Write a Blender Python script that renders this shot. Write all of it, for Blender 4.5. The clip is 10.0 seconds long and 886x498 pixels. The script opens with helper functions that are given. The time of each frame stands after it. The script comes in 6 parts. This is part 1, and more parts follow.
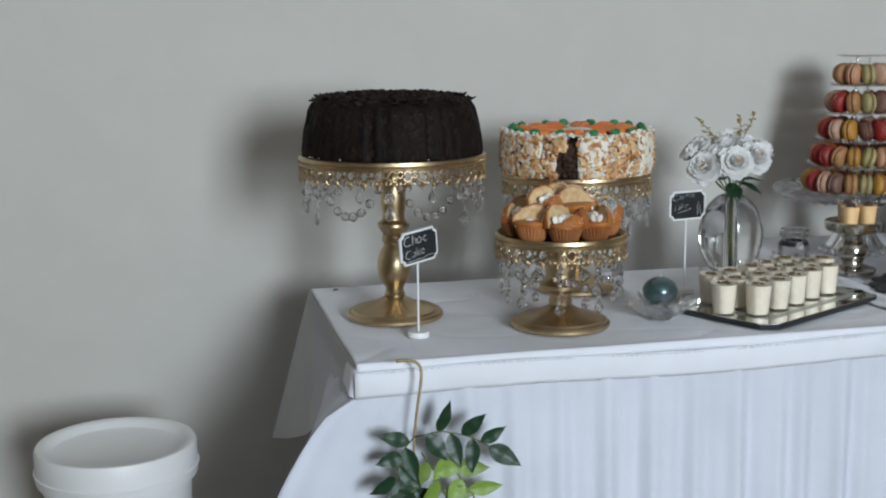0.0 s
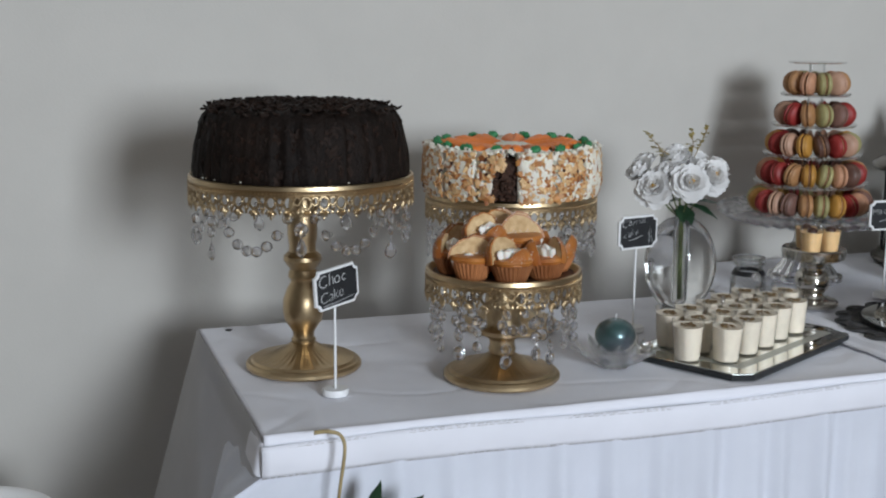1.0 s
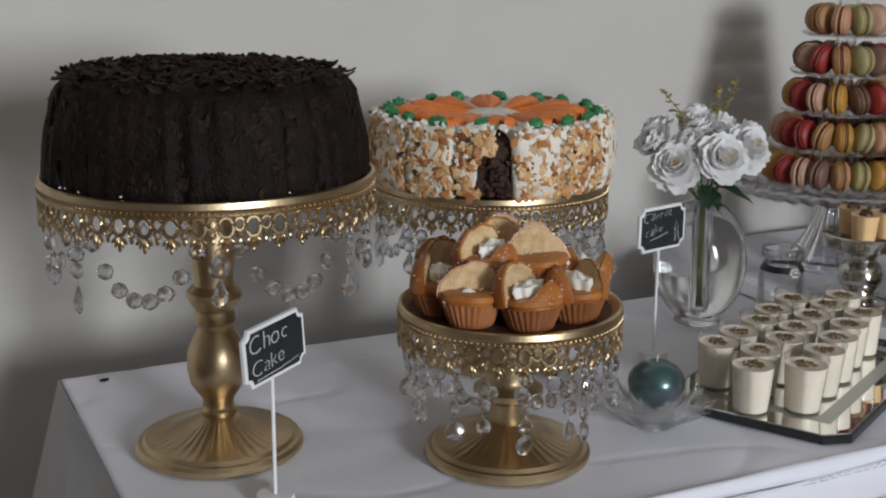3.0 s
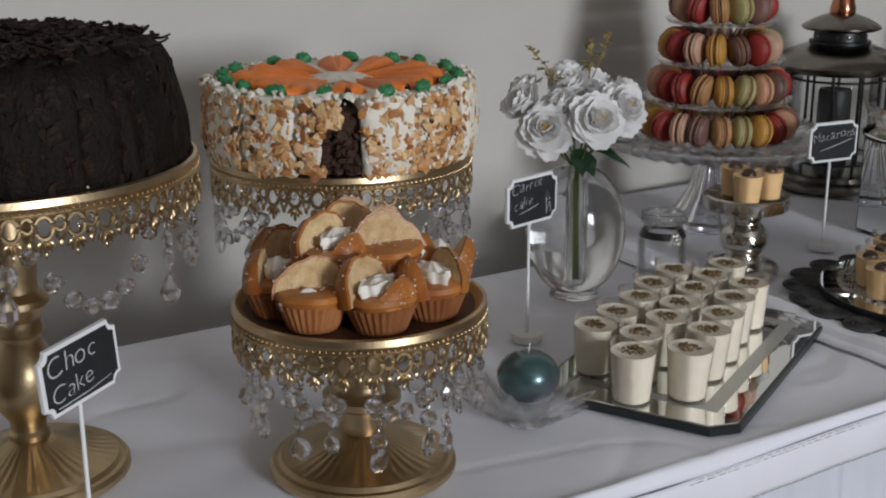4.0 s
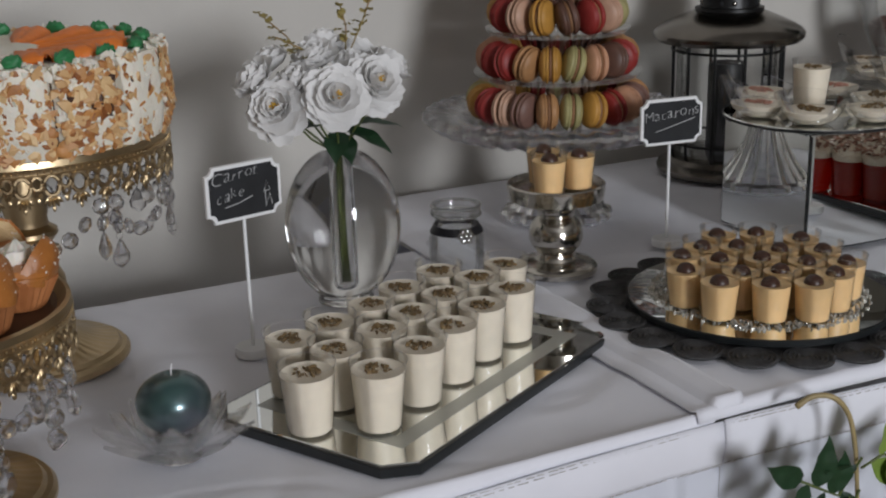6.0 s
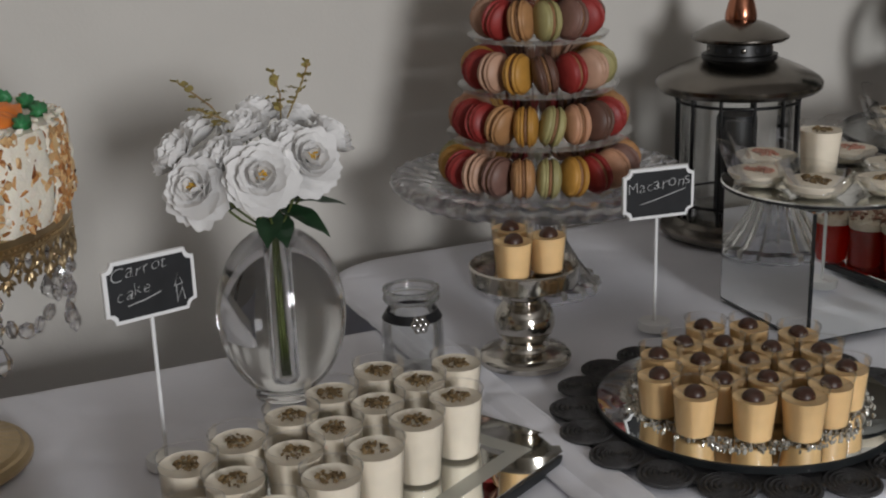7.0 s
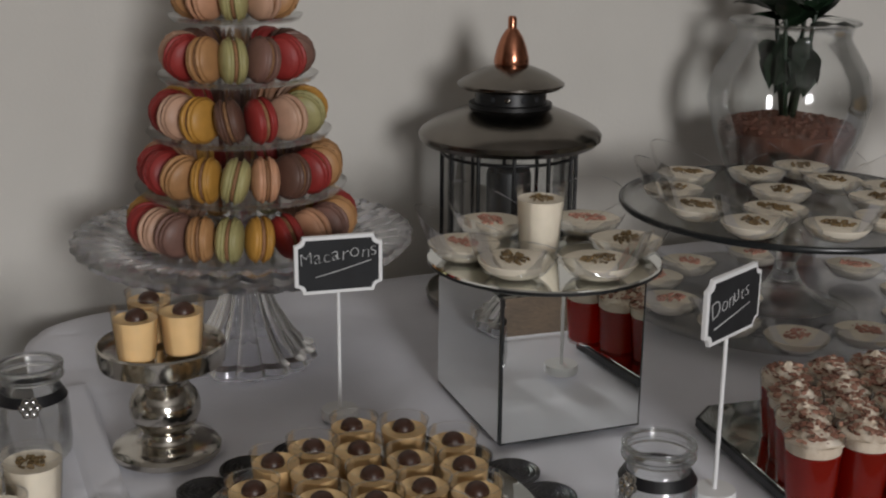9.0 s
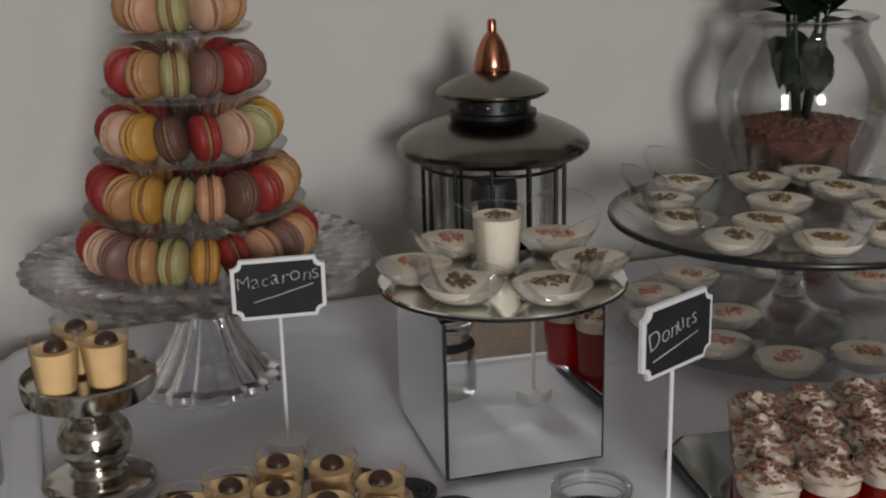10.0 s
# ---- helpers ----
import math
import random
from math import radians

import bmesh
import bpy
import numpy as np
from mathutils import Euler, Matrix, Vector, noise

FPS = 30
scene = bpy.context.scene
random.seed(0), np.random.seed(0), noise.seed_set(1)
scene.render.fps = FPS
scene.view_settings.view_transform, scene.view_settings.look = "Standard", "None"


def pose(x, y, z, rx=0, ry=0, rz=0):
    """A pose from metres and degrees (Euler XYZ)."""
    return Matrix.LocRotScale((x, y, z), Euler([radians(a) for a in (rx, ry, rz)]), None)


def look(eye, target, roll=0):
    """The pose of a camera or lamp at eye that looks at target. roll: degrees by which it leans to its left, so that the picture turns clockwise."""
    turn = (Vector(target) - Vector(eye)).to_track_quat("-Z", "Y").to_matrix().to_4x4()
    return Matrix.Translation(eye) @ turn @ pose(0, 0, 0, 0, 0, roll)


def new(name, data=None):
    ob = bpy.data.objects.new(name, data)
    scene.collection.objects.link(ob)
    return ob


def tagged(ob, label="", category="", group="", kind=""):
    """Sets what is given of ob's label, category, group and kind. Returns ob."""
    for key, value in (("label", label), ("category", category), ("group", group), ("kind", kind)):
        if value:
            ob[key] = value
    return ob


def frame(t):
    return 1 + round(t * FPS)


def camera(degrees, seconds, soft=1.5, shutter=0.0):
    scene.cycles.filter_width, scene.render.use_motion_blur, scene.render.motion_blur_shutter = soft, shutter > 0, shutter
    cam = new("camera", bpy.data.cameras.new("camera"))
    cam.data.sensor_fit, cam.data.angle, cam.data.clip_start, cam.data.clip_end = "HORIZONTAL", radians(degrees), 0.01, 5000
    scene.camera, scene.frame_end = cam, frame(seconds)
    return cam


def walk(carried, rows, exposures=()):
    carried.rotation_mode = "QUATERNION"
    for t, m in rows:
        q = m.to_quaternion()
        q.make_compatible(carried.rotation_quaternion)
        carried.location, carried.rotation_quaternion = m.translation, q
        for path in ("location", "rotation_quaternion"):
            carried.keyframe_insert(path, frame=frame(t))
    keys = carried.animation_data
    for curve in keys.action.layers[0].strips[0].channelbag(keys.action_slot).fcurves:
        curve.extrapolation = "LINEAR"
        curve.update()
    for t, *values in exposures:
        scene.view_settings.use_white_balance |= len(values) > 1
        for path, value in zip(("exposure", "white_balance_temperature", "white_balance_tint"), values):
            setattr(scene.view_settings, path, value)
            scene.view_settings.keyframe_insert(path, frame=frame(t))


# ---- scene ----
cam = camera(39.6, 10.0, soft=2.1)
PATH = [
    (0, (-0.017, 0.03, 1.227), (0.424, 1.947, 0.863), -0.6),
    (0.5, (-0.014, 0.196, 1.225), (0.486, 2.1, 0.876), -1.0),
    (1, (-0.01, 0.366, 1.225), (0.634, 2.223, 0.856), 0.5),
    (1.5, (-0.063, 0.517, 1.236), (0.786, 2.289, 0.861), -1.1),
    (2, (-0.077, 0.637, 1.228), (0.764, 2.393, 0.769), -1.4),
    (2.2, (-0.055, 0.704, 1.23), (0.792, 2.461, 0.788), 0.1),
    (3.3, (0.095, 0.966, 1.225), (0.937, 2.703, 0.703), 0.6),
    (3.5, (0.11, 0.992, 1.225), (0.985, 2.706, 0.68), -0.0),
    (4, (0.165, 1.026, 1.226), (1.154, 2.665, 0.648), -0.1),
    (4.5, (0.287, 1.031, 1.22), (1.2, 2.707, 0.624), 0.9),
    (5, (0.401, 1.028, 1.198), (1.125, 2.786, 0.577), 0.8),
    (5.5, (0.484, 1.001, 1.183), (1.127, 2.776, 0.525), -2.9),
    (6, (0.577, 1.012, 1.175), (1.432, 2.719, 0.581), -1.5),
    (6.2, (0.618, 1.03, 1.173), (1.47, 2.747, 0.602), -0.9),
    (7.3, (0.796, 1.117, 1.216), (1.528, 2.885, 0.633), -1.4),
    (7.5, (0.843, 1.109, 1.216), (1.557, 2.886, 0.64), -0.6),
    (8, (0.951, 1.076, 1.21), (1.684, 2.841, 0.62), -0.8),
    (8.5, (1.02, 1.094, 1.204), (1.81, 2.828, 0.598), -0.5),
    (9, (1.103, 1.133, 1.21), (1.86, 2.897, 0.649), 0.5),
    (9.5, (1.178, 1.164, 1.211), (1.895, 2.939, 0.632), -0.6),
    (10, (1.247, 1.151, 1.211), (1.858, 2.969, 0.646), -1.4),
]
walk(cam, [(t, look(eye, target, roll)) for t, eye, target, roll in PATH],
     [(0, -0.04, 6050, 6), (1, -0.05, 6120, 10), (2, -0.08, 6200, 12), (3.5, -0.26, 6400, 13), (5.5, -0.42, 6440, 14), (7.5, -0.49, 6840, 14), (10, -0.54, 6900, 15)])

# ---- world, windows, large lights ----
WALL_Y = 2.56
world = bpy.data.worlds.new("sky")
scene.world = world
world.use_nodes = True
wn = world.node_tree.nodes
sky = wn.new("ShaderNodeTexSky")
sky.sky_type = 'NISHITA'
sky.sun_disc = False
sky.sun_elevation, sky.sun_rotation = radians(35), radians(120)
world.node_tree.links.new(sky.outputs[0], wn["Background"].inputs[0])
wn["Background"].inputs[1].default_value = 0.08


def window_lamp(name, x, y, z, w, h, watts, turn, colour):
    data = bpy.data.lights.new(name, 'AREA')
    data.shape, data.size, data.size_y, data.energy, data.color = 'RECTANGLE', w, h, watts, colour
    ob = new(name, data)
    ob.matrix_world = pose(x, y, z, 90, 0, turn)
    return ob


window_lamp("window_daylight", 1.08, -3.24, 1.74, 1.00, 1.26, 212, 0, (0.90, 0.955, 1.0))

# ---- materials ----


def material(name, colour, rough=0.6, metal=0.0, vary=0.12, scale=40.0, bump=0.0, bump_scale=None, spec=0.5, coat=0.0,
             per_object=0.0, sub=0.0, island=False, colour2=None, spread=0.5, emit=0.0, sheen=0.0):
    """A principled surface with two scales of colour change and a fine relief."""
    m = bpy.data.materials.new(name)
    m.use_nodes = True
    nt = m.node_tree
    b = nt.nodes["Principled BSDF"]
    b.inputs["Metallic"].default_value = metal
    b.inputs["Specular IOR Level"].default_value = spec
    b.inputs["Coat Weight"].default_value = coat
    b.inputs["Sheen Weight"].default_value = sheen
    if sub:
        b.inputs["Subsurface Weight"].default_value = sub
        b.inputs["Subsurface Radius"].default_value = (0.01, 0.006, 0.004)
        b.inputs["Subsurface Scale"].default_value = 0.3
    tc = nt.nodes.new("ShaderNodeTexCoord")
    n1 = nt.nodes.new("ShaderNodeTexNoise")
    n1.inputs["Scale"].default_value = scale
    n1.inputs["Detail"].default_value = 5
    n2 = nt.nodes.new("ShaderNodeTexNoise")
    n2.inputs["Scale"].default_value = scale * 0.13
    n2.inputs["Detail"].default_value = 3
    for n in (n1, n2):
        nt.links.new(tc.outputs["Object"], n.inputs["Vector"])
    add = nt.nodes.new("ShaderNodeMath")
    add.operation = 'ADD'
    nt.links.new(n1.outputs["Fac"], add.inputs[0])
    nt.links.new(n2.outputs["Fac"], add.inputs[1])
    ramp = nt.nodes.new("ShaderNodeMapRange")
    ramp.inputs["From Min"].default_value = 1.0 - spread * 0.55
    ramp.inputs["From Max"].default_value = 1.0 + spread * 0.55
    nt.links.new(add.outputs[0], ramp.inputs["Value"])
    mix = nt.nodes.new("ShaderNodeMix")
    mix.data_type = 'RGBA'
    c = Vector(colour)
    c2 = Vector(colour2) if colour2 else c * (1 + vary)
    c1 = c if colour2 else c * (1 - vary)
    mix.inputs[6].default_value = (*c1, 1)
    mix.inputs[7].default_value = (*[min(v, 1) for v in c2], 1)
    if island:
        geo = nt.nodes.new("ShaderNodeNewGeometry")
        nt.links.new(geo.outputs["Random Per Island"], mix.inputs[0])
    else:
        nt.links.new(ramp.outputs[0], mix.inputs[0])
    out = mix.outputs[2]
    if per_object:
        info = nt.nodes.new("ShaderNodeObjectInfo")
        hsv = nt.nodes.new("ShaderNodeHueSaturation")
        mr = nt.nodes.new("ShaderNodeMapRange")
        mr.inputs["To Min"].default_value, mr.inputs["To Max"].default_value = 1 - per_object, 1 + per_object
        nt.links.new(info.outputs["Random"], mr.inputs["Value"])
        nt.links.new(mr.outputs[0], hsv.inputs["Value"])
        nt.links.new(out, hsv.inputs["Color"])
        out = hsv.outputs[0]
    nt.links.new(out, b.inputs["Base Color"])
    rr = nt.nodes.new("ShaderNodeMapRange")
    rr.inputs["To Min"].default_value, rr.inputs["To Max"].default_value = max(rough * 0.8, 0), min(rough * 1.2, 1)
    nt.links.new(n2.outputs["Fac"], rr.inputs["Value"])
    nt.links.new(rr.outputs[0], b.inputs["Roughness"])
    if bump:
        n3 = nt.nodes.new("ShaderNodeTexNoise")
        n3.inputs["Scale"].default_value = bump_scale or scale * 3
        n3.inputs["Detail"].default_value = 4
        nt.links.new(tc.outputs["Object"], n3.inputs["Vector"])
        bn = nt.nodes.new("ShaderNodeBump")
        bn.inputs["Strength"].default_value = min(bump, 1)
        bn.inputs["Distance"].default_value = 0.002
        nt.links.new(n3.outputs["Fac"], bn.inputs["Height"])
        nt.links.new(bn.outputs[0], b.inputs["Normal"])
    return m


def glass(name, colour=(1, 1, 1), ior=1.47, rough=0.0, clear=0.25):
    """Solid clear glass; clear is the share of light that goes straight through."""
    m = bpy.data.materials.new(name)
    m.use_nodes = True
    nt = m.node_tree
    b = nt.nodes["Principled BSDF"]
    b.inputs["Base Color"].default_value = (*colour, 1)
    b.inputs["Transmission Weight"].default_value = 1
    b.inputs["IOR"].default_value = ior
    b.inputs["Roughness"].default_value = rough
    t = nt.nodes.new("ShaderNodeBsdfTransparent")
    t.inputs[0].default_value = (*colour, 1)
    mx = nt.nodes.new("ShaderNodeMixShader")
    mx.inputs[0].default_value = clear
    nt.links.new(b.outputs[0], mx.inputs[1])
    nt.links.new(t.outputs[0], mx.inputs[2])
    nt.links.new(mx.outputs[0], nt.nodes["Material Output"].inputs[0])
    return m


def clear_plastic(name, tint=(0.97, 0.97, 0.97), gloss=0.55, base=0.03):
    """Thin clear wall: light passes straight, gloss grows towards the edge."""
    m = bpy.data.materials.new(name)
    m.use_nodes = True
    nt = m.node_tree
    nt.nodes.remove(nt.nodes["Principled BSDF"])
    t = nt.nodes.new("ShaderNodeBsdfTransparent")
    t.inputs[0].default_value = (*tint, 1)
    g = nt.nodes.new("ShaderNodeBsdfGlossy")
    g.inputs["Roughness"].default_value = 0.03
    lw = nt.nodes.new("ShaderNodeLayerWeight")
    lw.inputs["Blend"].default_value = 0.25
    mr = nt.nodes.new("ShaderNodeMapRange")
    mr.inputs["To Min"].default_value, mr.inputs["To Max"].default_value = base, gloss
    mx = nt.nodes.new("ShaderNodeMixShader")
    nt.links.new(lw.outputs["Fresnel"], mr.inputs["Value"])
    nt.links.new(mr.outputs[0], mx.inputs[0])
    nt.links.new(t.outputs[0], mx.inputs[1])
    nt.links.new(g.outputs[0], mx.inputs[2])
    nt.links.new(mx.outputs[0], nt.nodes["Material Output"].inputs[0])
    return m


M = {}
M["wall"] = material("wall_paint", (0.60, 0.575, 0.53), 0.85, vary=0.03, scale=9, bump=0.12, bump_scale=260, spec=0.25)
# mid grey, so that the unseen ceiling throws back less light
M["ceiling"] = material("unseen_ceiling_grey", (0.47, 0.455, 0.43), 0.9, vary=0.03, scale=6)
# brown picked for the warm light it throws back
M["floor"] = material("unseen_floor_brown", (0.135, 0.088, 0.056), 0.95, vary=0.3, scale=60, bump=0.6)
M["cloth"] = material("white_table_linen", (0.80, 0.80, 0.855), 0.85, vary=0.04, scale=14, bump=0.10, bump_scale=900, spec=0.2, sheen=0.2)
M["skirt"] = material("white_voile", (0.78, 0.80, 0.88), 0.8, vary=0.05, scale=10, bump=0.08, bump_scale=700, spec=0.2, sheen=0.3)
M["seam"] = material("grey_stitching", (0.46, 0.44, 0.43), 0.6, vary=0.3, scale=200)
M["gold"] = material("antique_gold_metal", (0.52, 0.395, 0.235), 0.36, 1.0, vary=0.22, scale=30, bump=0.08, bump_scale=300)
# near-black brown that stands for shade in the low stand's dish
M["dish_shade"] = material("dish_shade_brown", (0.085, 0.04, 0.02), 0.6, 0.3, vary=0.3, scale=20)
M["crystal"] = glass("cut_crystal", (0.98, 0.98, 1.0), 1.52, 0.0, 0.12)
M["glass"] = glass("clear_glass", (0.97, 0.98, 0.98), 1.47, 0.0, 0.30)
M["petal_crystal"] = glass("petal_crystal", (1.0, 1.0, 1.0), 1.50, 0.0, 0.58)
M["vase_glass"] = glass("thick_vase_glass", (0.99, 0.995, 0.99), 1.47, 0.0, 0.05)
M["plastic"] = clear_plastic("clear_plastic", (0.985, 0.98, 0.975), 0.55, 0.022)
M["thin_glass"] = clear_plastic("thin_clear_glass", (0.985, 0.99, 0.99), 0.6, 0.025)
M["disc_glass"] = clear_plastic("plate_glass", (0.98, 0.99, 0.985), 0.6, 0.04)
M["wire"] = material("silver_wire", (0.55, 0.54, 0.52), 0.25, 1.0, vary=0.1, scale=200)
M["choc"] = material("dark_chocolate_ganache", (0.010, 0.0062, 0.0046), 0.62, vary=0.5, scale=120, bump=0.9, bump_scale=330, spec=0.13)
M["choc_flake"] = material("dark_chocolate_flake", (0.018, 0.0098, 0.0066), 0.56, vary=0.6, scale=90, bump=0.8, bump_scale=350, spec=0.16)
M["cream"] = material("white_buttercream", (0.80, 0.75, 0.64), 0.6, vary=0.08, scale=70, bump=0.5, bump_scale=220, sub=0.15)
M["sponge"] = material("dark_carrot_sponge", (0.055, 0.024, 0.013), 0.9, vary=0.5, scale=140, bump=1.0, bump_scale=300)
M["nut"] = material("toasted_nut", (0.24, 0.075, 0.020), 0.5, vary=0.3, scale=90, colour2=(0.62, 0.29, 0.09), bump=0.5, island=True)
M["nut_pale"] = material("pale_nut", (0.50, 0.235, 0.08), 0.5, vary=0.2, scale=90, colour2=(0.76, 0.53, 0.27), bump=0.5, island=True)
M["raisin"] = material("dark_raisin", (0.05, 0.022, 0.014), 0.45, vary=0.4, scale=120, bump=0.5)
M["orange"] = material("orange_icing", (0.80, 0.21, 0.03), 0.45, vary=0.15, scale=60, bump=0.3, bump_scale=200, sub=0.1)
M["green"] = material("green_icing", (0.03, 0.22, 0.075), 0.5, vary=0.2, scale=60, bump=0.3)
M["bun"] = material("baked_cake_crust", (0.26, 0.068, 0.012), 0.40, scale=34, colour2=(0.64, 0.26, 0.055), spread=0.7, bump=0.25, bump_scale=240, per_object=0.12)
M["crumb"] = material("cake_crumb", (0.52, 0.32, 0.145), 0.85, colour2=(0.76, 0.56, 0.31), scale=110, bump=0.9, bump_scale=420, per_object=0.08)
M["wrapper"] = material("cupcake_paper_case", (0.25, 0.082, 0.024), 0.6, scale=50, colour2=(0.43, 0.17, 0.06), bump=0.15, per_object=0.28)
M["whip"] = material("whipped_cream", (0.86, 0.82, 0.74), 0.55, vary=0.05, scale=50, bump=0.25, sub=0.15)
M["sugar"] = material("icing_sugar", (0.85, 0.80, 0.74), 0.9, vary=0.1, scale=200)
M["panna"] = material("cream_dessert", (0.88, 0.80, 0.66), 0.5, vary=0.06, scale=90, bump=0.1, sub=0.02, per_object=0.05)
M["custard"] = material("yellow_custard", (0.90, 0.62, 0.31), 0.45, vary=0.07, scale=80, bump=0.1, sub=0.03, per_object=0.06)
M["nutmeg"] = material("brown_crumb_garnish", (0.12, 0.075, 0.03), 0.8, scale=200, colour2=(0.30, 0.20, 0.09), bump=0.8)
M["pinkbit"] = material("pink_crumb_garnish", (0.46, 0.19, 0.14), 0.7, scale=200, colour2=(0.64, 0.37, 0.28), bump=0.6)
M["chocball"] = material("chocolate_ball", (0.055, 0.022, 0.013), 0.38, vary=0.2, scale=60, bump=0.1, spec=0.5)
M["jelly"] = material("red_jelly", (0.33, 0.018, 0.010), 0.15, vary=0.2, scale=30, sub=0.3, spec=0.5)
M["mirror"] = material("mirror_glass", (0.87, 0.89, 0.87), 0.015, 1.0, vary=0.02, scale=6)
M["frost"] = material("frosted_mirror_band", (0.46, 0.47, 0.44), 0.42, 0.6, vary=0.1, scale=20)
M["black_edge"] = material("black_tray_rim", (0.012, 0.014, 0.015), 0.3, vary=0.3, scale=40)
M["rope"] = material("black_beaded_braid", (0.028, 0.027, 0.028), 0.35, vary=0.5, scale=300, bump=1.0, bump_scale=700, spec=0.7)
M["silver"] = material("mercury_silver_glass", (0.70, 0.68, 0.63), 0.15, 1.0, scale=60, colour2=(0.44, 0.40, 0.35), spread=0.9, bump=0.10, bump_scale=90)
M["pewter"] = material("dark_pewter_metal", (0.205, 0.188, 0.168), 0.22, 1.0, vary=0.2, scale=30, bump=0.06, bump_scale=200)
M["black_metal"] = material("black_lantern_metal", (0.03, 0.03, 0.03), 0.4, 0.7, vary=0.2, scale=40)
M["copper"] = material("copper_metal", (0.52, 0.215, 0.13), 0.24, 1.0, vary=0.12, scale=40)
M["candle"] = material("dark_pillar_candle", (0.03, 0.03, 0.032), 0.5, vary=0.2, scale=20)
M["pearl"] = material("pearly_teal_wax", (0.050, 0.150, 0.135), 0.28, 0.6, scale=16, colour2=(0.14, 0.13, 0.165), coat=0.5)
M["board"] = material("chalkboard", (0.014, 0.015, 0.017), 0.75, vary=0.4, scale=45, bump=0.1)
M["board_frame"] = material("white_painted_wood", (0.82, 0.82, 0.82), 0.5, vary=0.03, scale=50)
M["chalk"] = material("white_chalk", (0.58, 0.58, 0.58), 0.95, vary=0.15, scale=900)
M["petal"] = material("white_silk_petal", (0.90, 0.89, 0.88), 0.8, vary=0.03, scale=60, bump=0.1)
M["stamen"] = material("yellow_stamen", (0.70, 0.42, 0.05), 0.7, vary=0.2, scale=200)
M["leaf"] = material("dark_green_leaf", (0.016, 0.048, 0.020), 0.45, vary=0.3, scale=60, bump=0.2, per_object=0.2)
M["leaf_deep"] = material("deep_green_leaf", (0.009, 0.024, 0.011), 0.42, vary=0.35, scale=60, bump=0.2, per_object=0.25)
M["leaf_light"] = material("light_green_leaf", (0.20, 0.30, 0.05), 0.5, vary=0.25, scale=60, bump=0.2, per_object=0.2)
M["stem"] = material("green_stem", (0.10, 0.13, 0.035), 0.5, vary=0.25, scale=60)
M["sprig"] = material("olive_sprig", (0.30, 0.27, 0.075), 0.6, scale=60, colour2=(0.34, 0.20, 0.09), per_object=0.2)
M["cord"] = material("tan_vine_stem", (0.34, 0.26, 0.12), 0.5, vary=0.2, scale=80)
M["ribbon"] = material("black_satin_ribbon", (0.010, 0.010, 0.012), 0.4, vary=0.3, scale=60)
M["white_plastic"] = material("white_plastic", (0.78, 0.77, 0.76), 0.45, vary=0.03, scale=12)
M["soil"] = material("red_brown_potting_grit", (0.12, 0.045, 0.028), 0.9, vary=0.5, scale=160, bump=1.0, bump_scale=300, colour2=(0.22, 0.09, 0.06))
M["grit"] = material("crushed_silver_crystal", (0.55, 0.54, 0.50), 0.2, 0.5, vary=0.5, scale=150)
for nm, col in (("red", (0.3, 0.028, 0.024)), ("tan", (0.42, 0.215, 0.09)), ("pink", (0.52, 0.31, 0.21)), ("brown", (0.12, 0.058, 0.04)),
                ("sage", (0.36, 0.32, 0.14)), ("yellow", (0.47, 0.235, 0.045)), ("mauve", (0.19, 0.098, 0.075)), ("peach", (0.54, 0.28, 0.165))):
    M["mac_" + nm] = material("macaron_shell_" + nm, col, 0.52, vary=0.10, scale=90, bump=0.15, bump_scale=400, per_object=0.08)
M["mac_fill"] = material("macaron_filling", (0.26, 0.13, 0.06), 0.7, vary=0.25, scale=200, bump=0.5)

M["mousse"] = material("cream_with_cocoa", (0.60, 0.47, 0.34), 0.6, colour2=(0.84, 0.77, 0.66), scale=130, spread=0.8, bump=0.4, bump_scale=300)
M["shaving"] = material("chocolate_shavings", (0.14, 0.05, 0.03), 0.6, scale=200, colour2=(0.50, 0.27, 0.19), island=True)
# pale grey picked to lighten what the mirrors below reflect
M["pale_underside"] = material("pale_disc_underside", (0.52, 0.52, 0.50), 0.5, vary=0.1, scale=30)
for key, colour, share_ in (("petal", (0.93, 0.92, 0.90), 0.24), ("skirt", (0.80, 0.82, 0.90), 0.14), ("jelly", (0.90, 0.07, 0.025), 0.45)):
    # thin fabric and jelly let part of the light through
    pn = M[key].node_tree
    tl = pn.nodes.new("ShaderNodeBsdfTranslucent")
    tl.inputs[0].default_value = (*colour, 1)
    mx = pn.nodes.new("ShaderNodeMixShader")
    mx.inputs[0].default_value = share_
    pn.links.new(pn.nodes["Principled BSDF"].outputs[0], mx.inputs[1])
    pn.links.new(tl.outputs[0], mx.inputs[2])
    pn.links.new(mx.outputs[0], pn.nodes["Material Output"].inputs[0])

# sheer end of the cloth: part of the light passes straight through the weave
M["sheer"] = material("sheer_white_voile", (0.70, 0.69, 0.70), 0.85, vary=0.05, scale=10, bump=0.08, bump_scale=700, spec=0.1)
pn = M["sheer"].node_tree
tr = pn.nodes.new("ShaderNodeBsdfTransparent")
mx = pn.nodes.new("ShaderNodeMixShader")
mx.inputs[0].default_value = 0.42
pn.links.new(pn.nodes["Principled BSDF"].outputs[0], mx.inputs[1])
pn.links.new(tr.outputs[0], mx.inputs[2])
pn.links.new(mx.outputs[0], pn.nodes["Material Output"].inputs[0])

# ---- mesh helpers ----


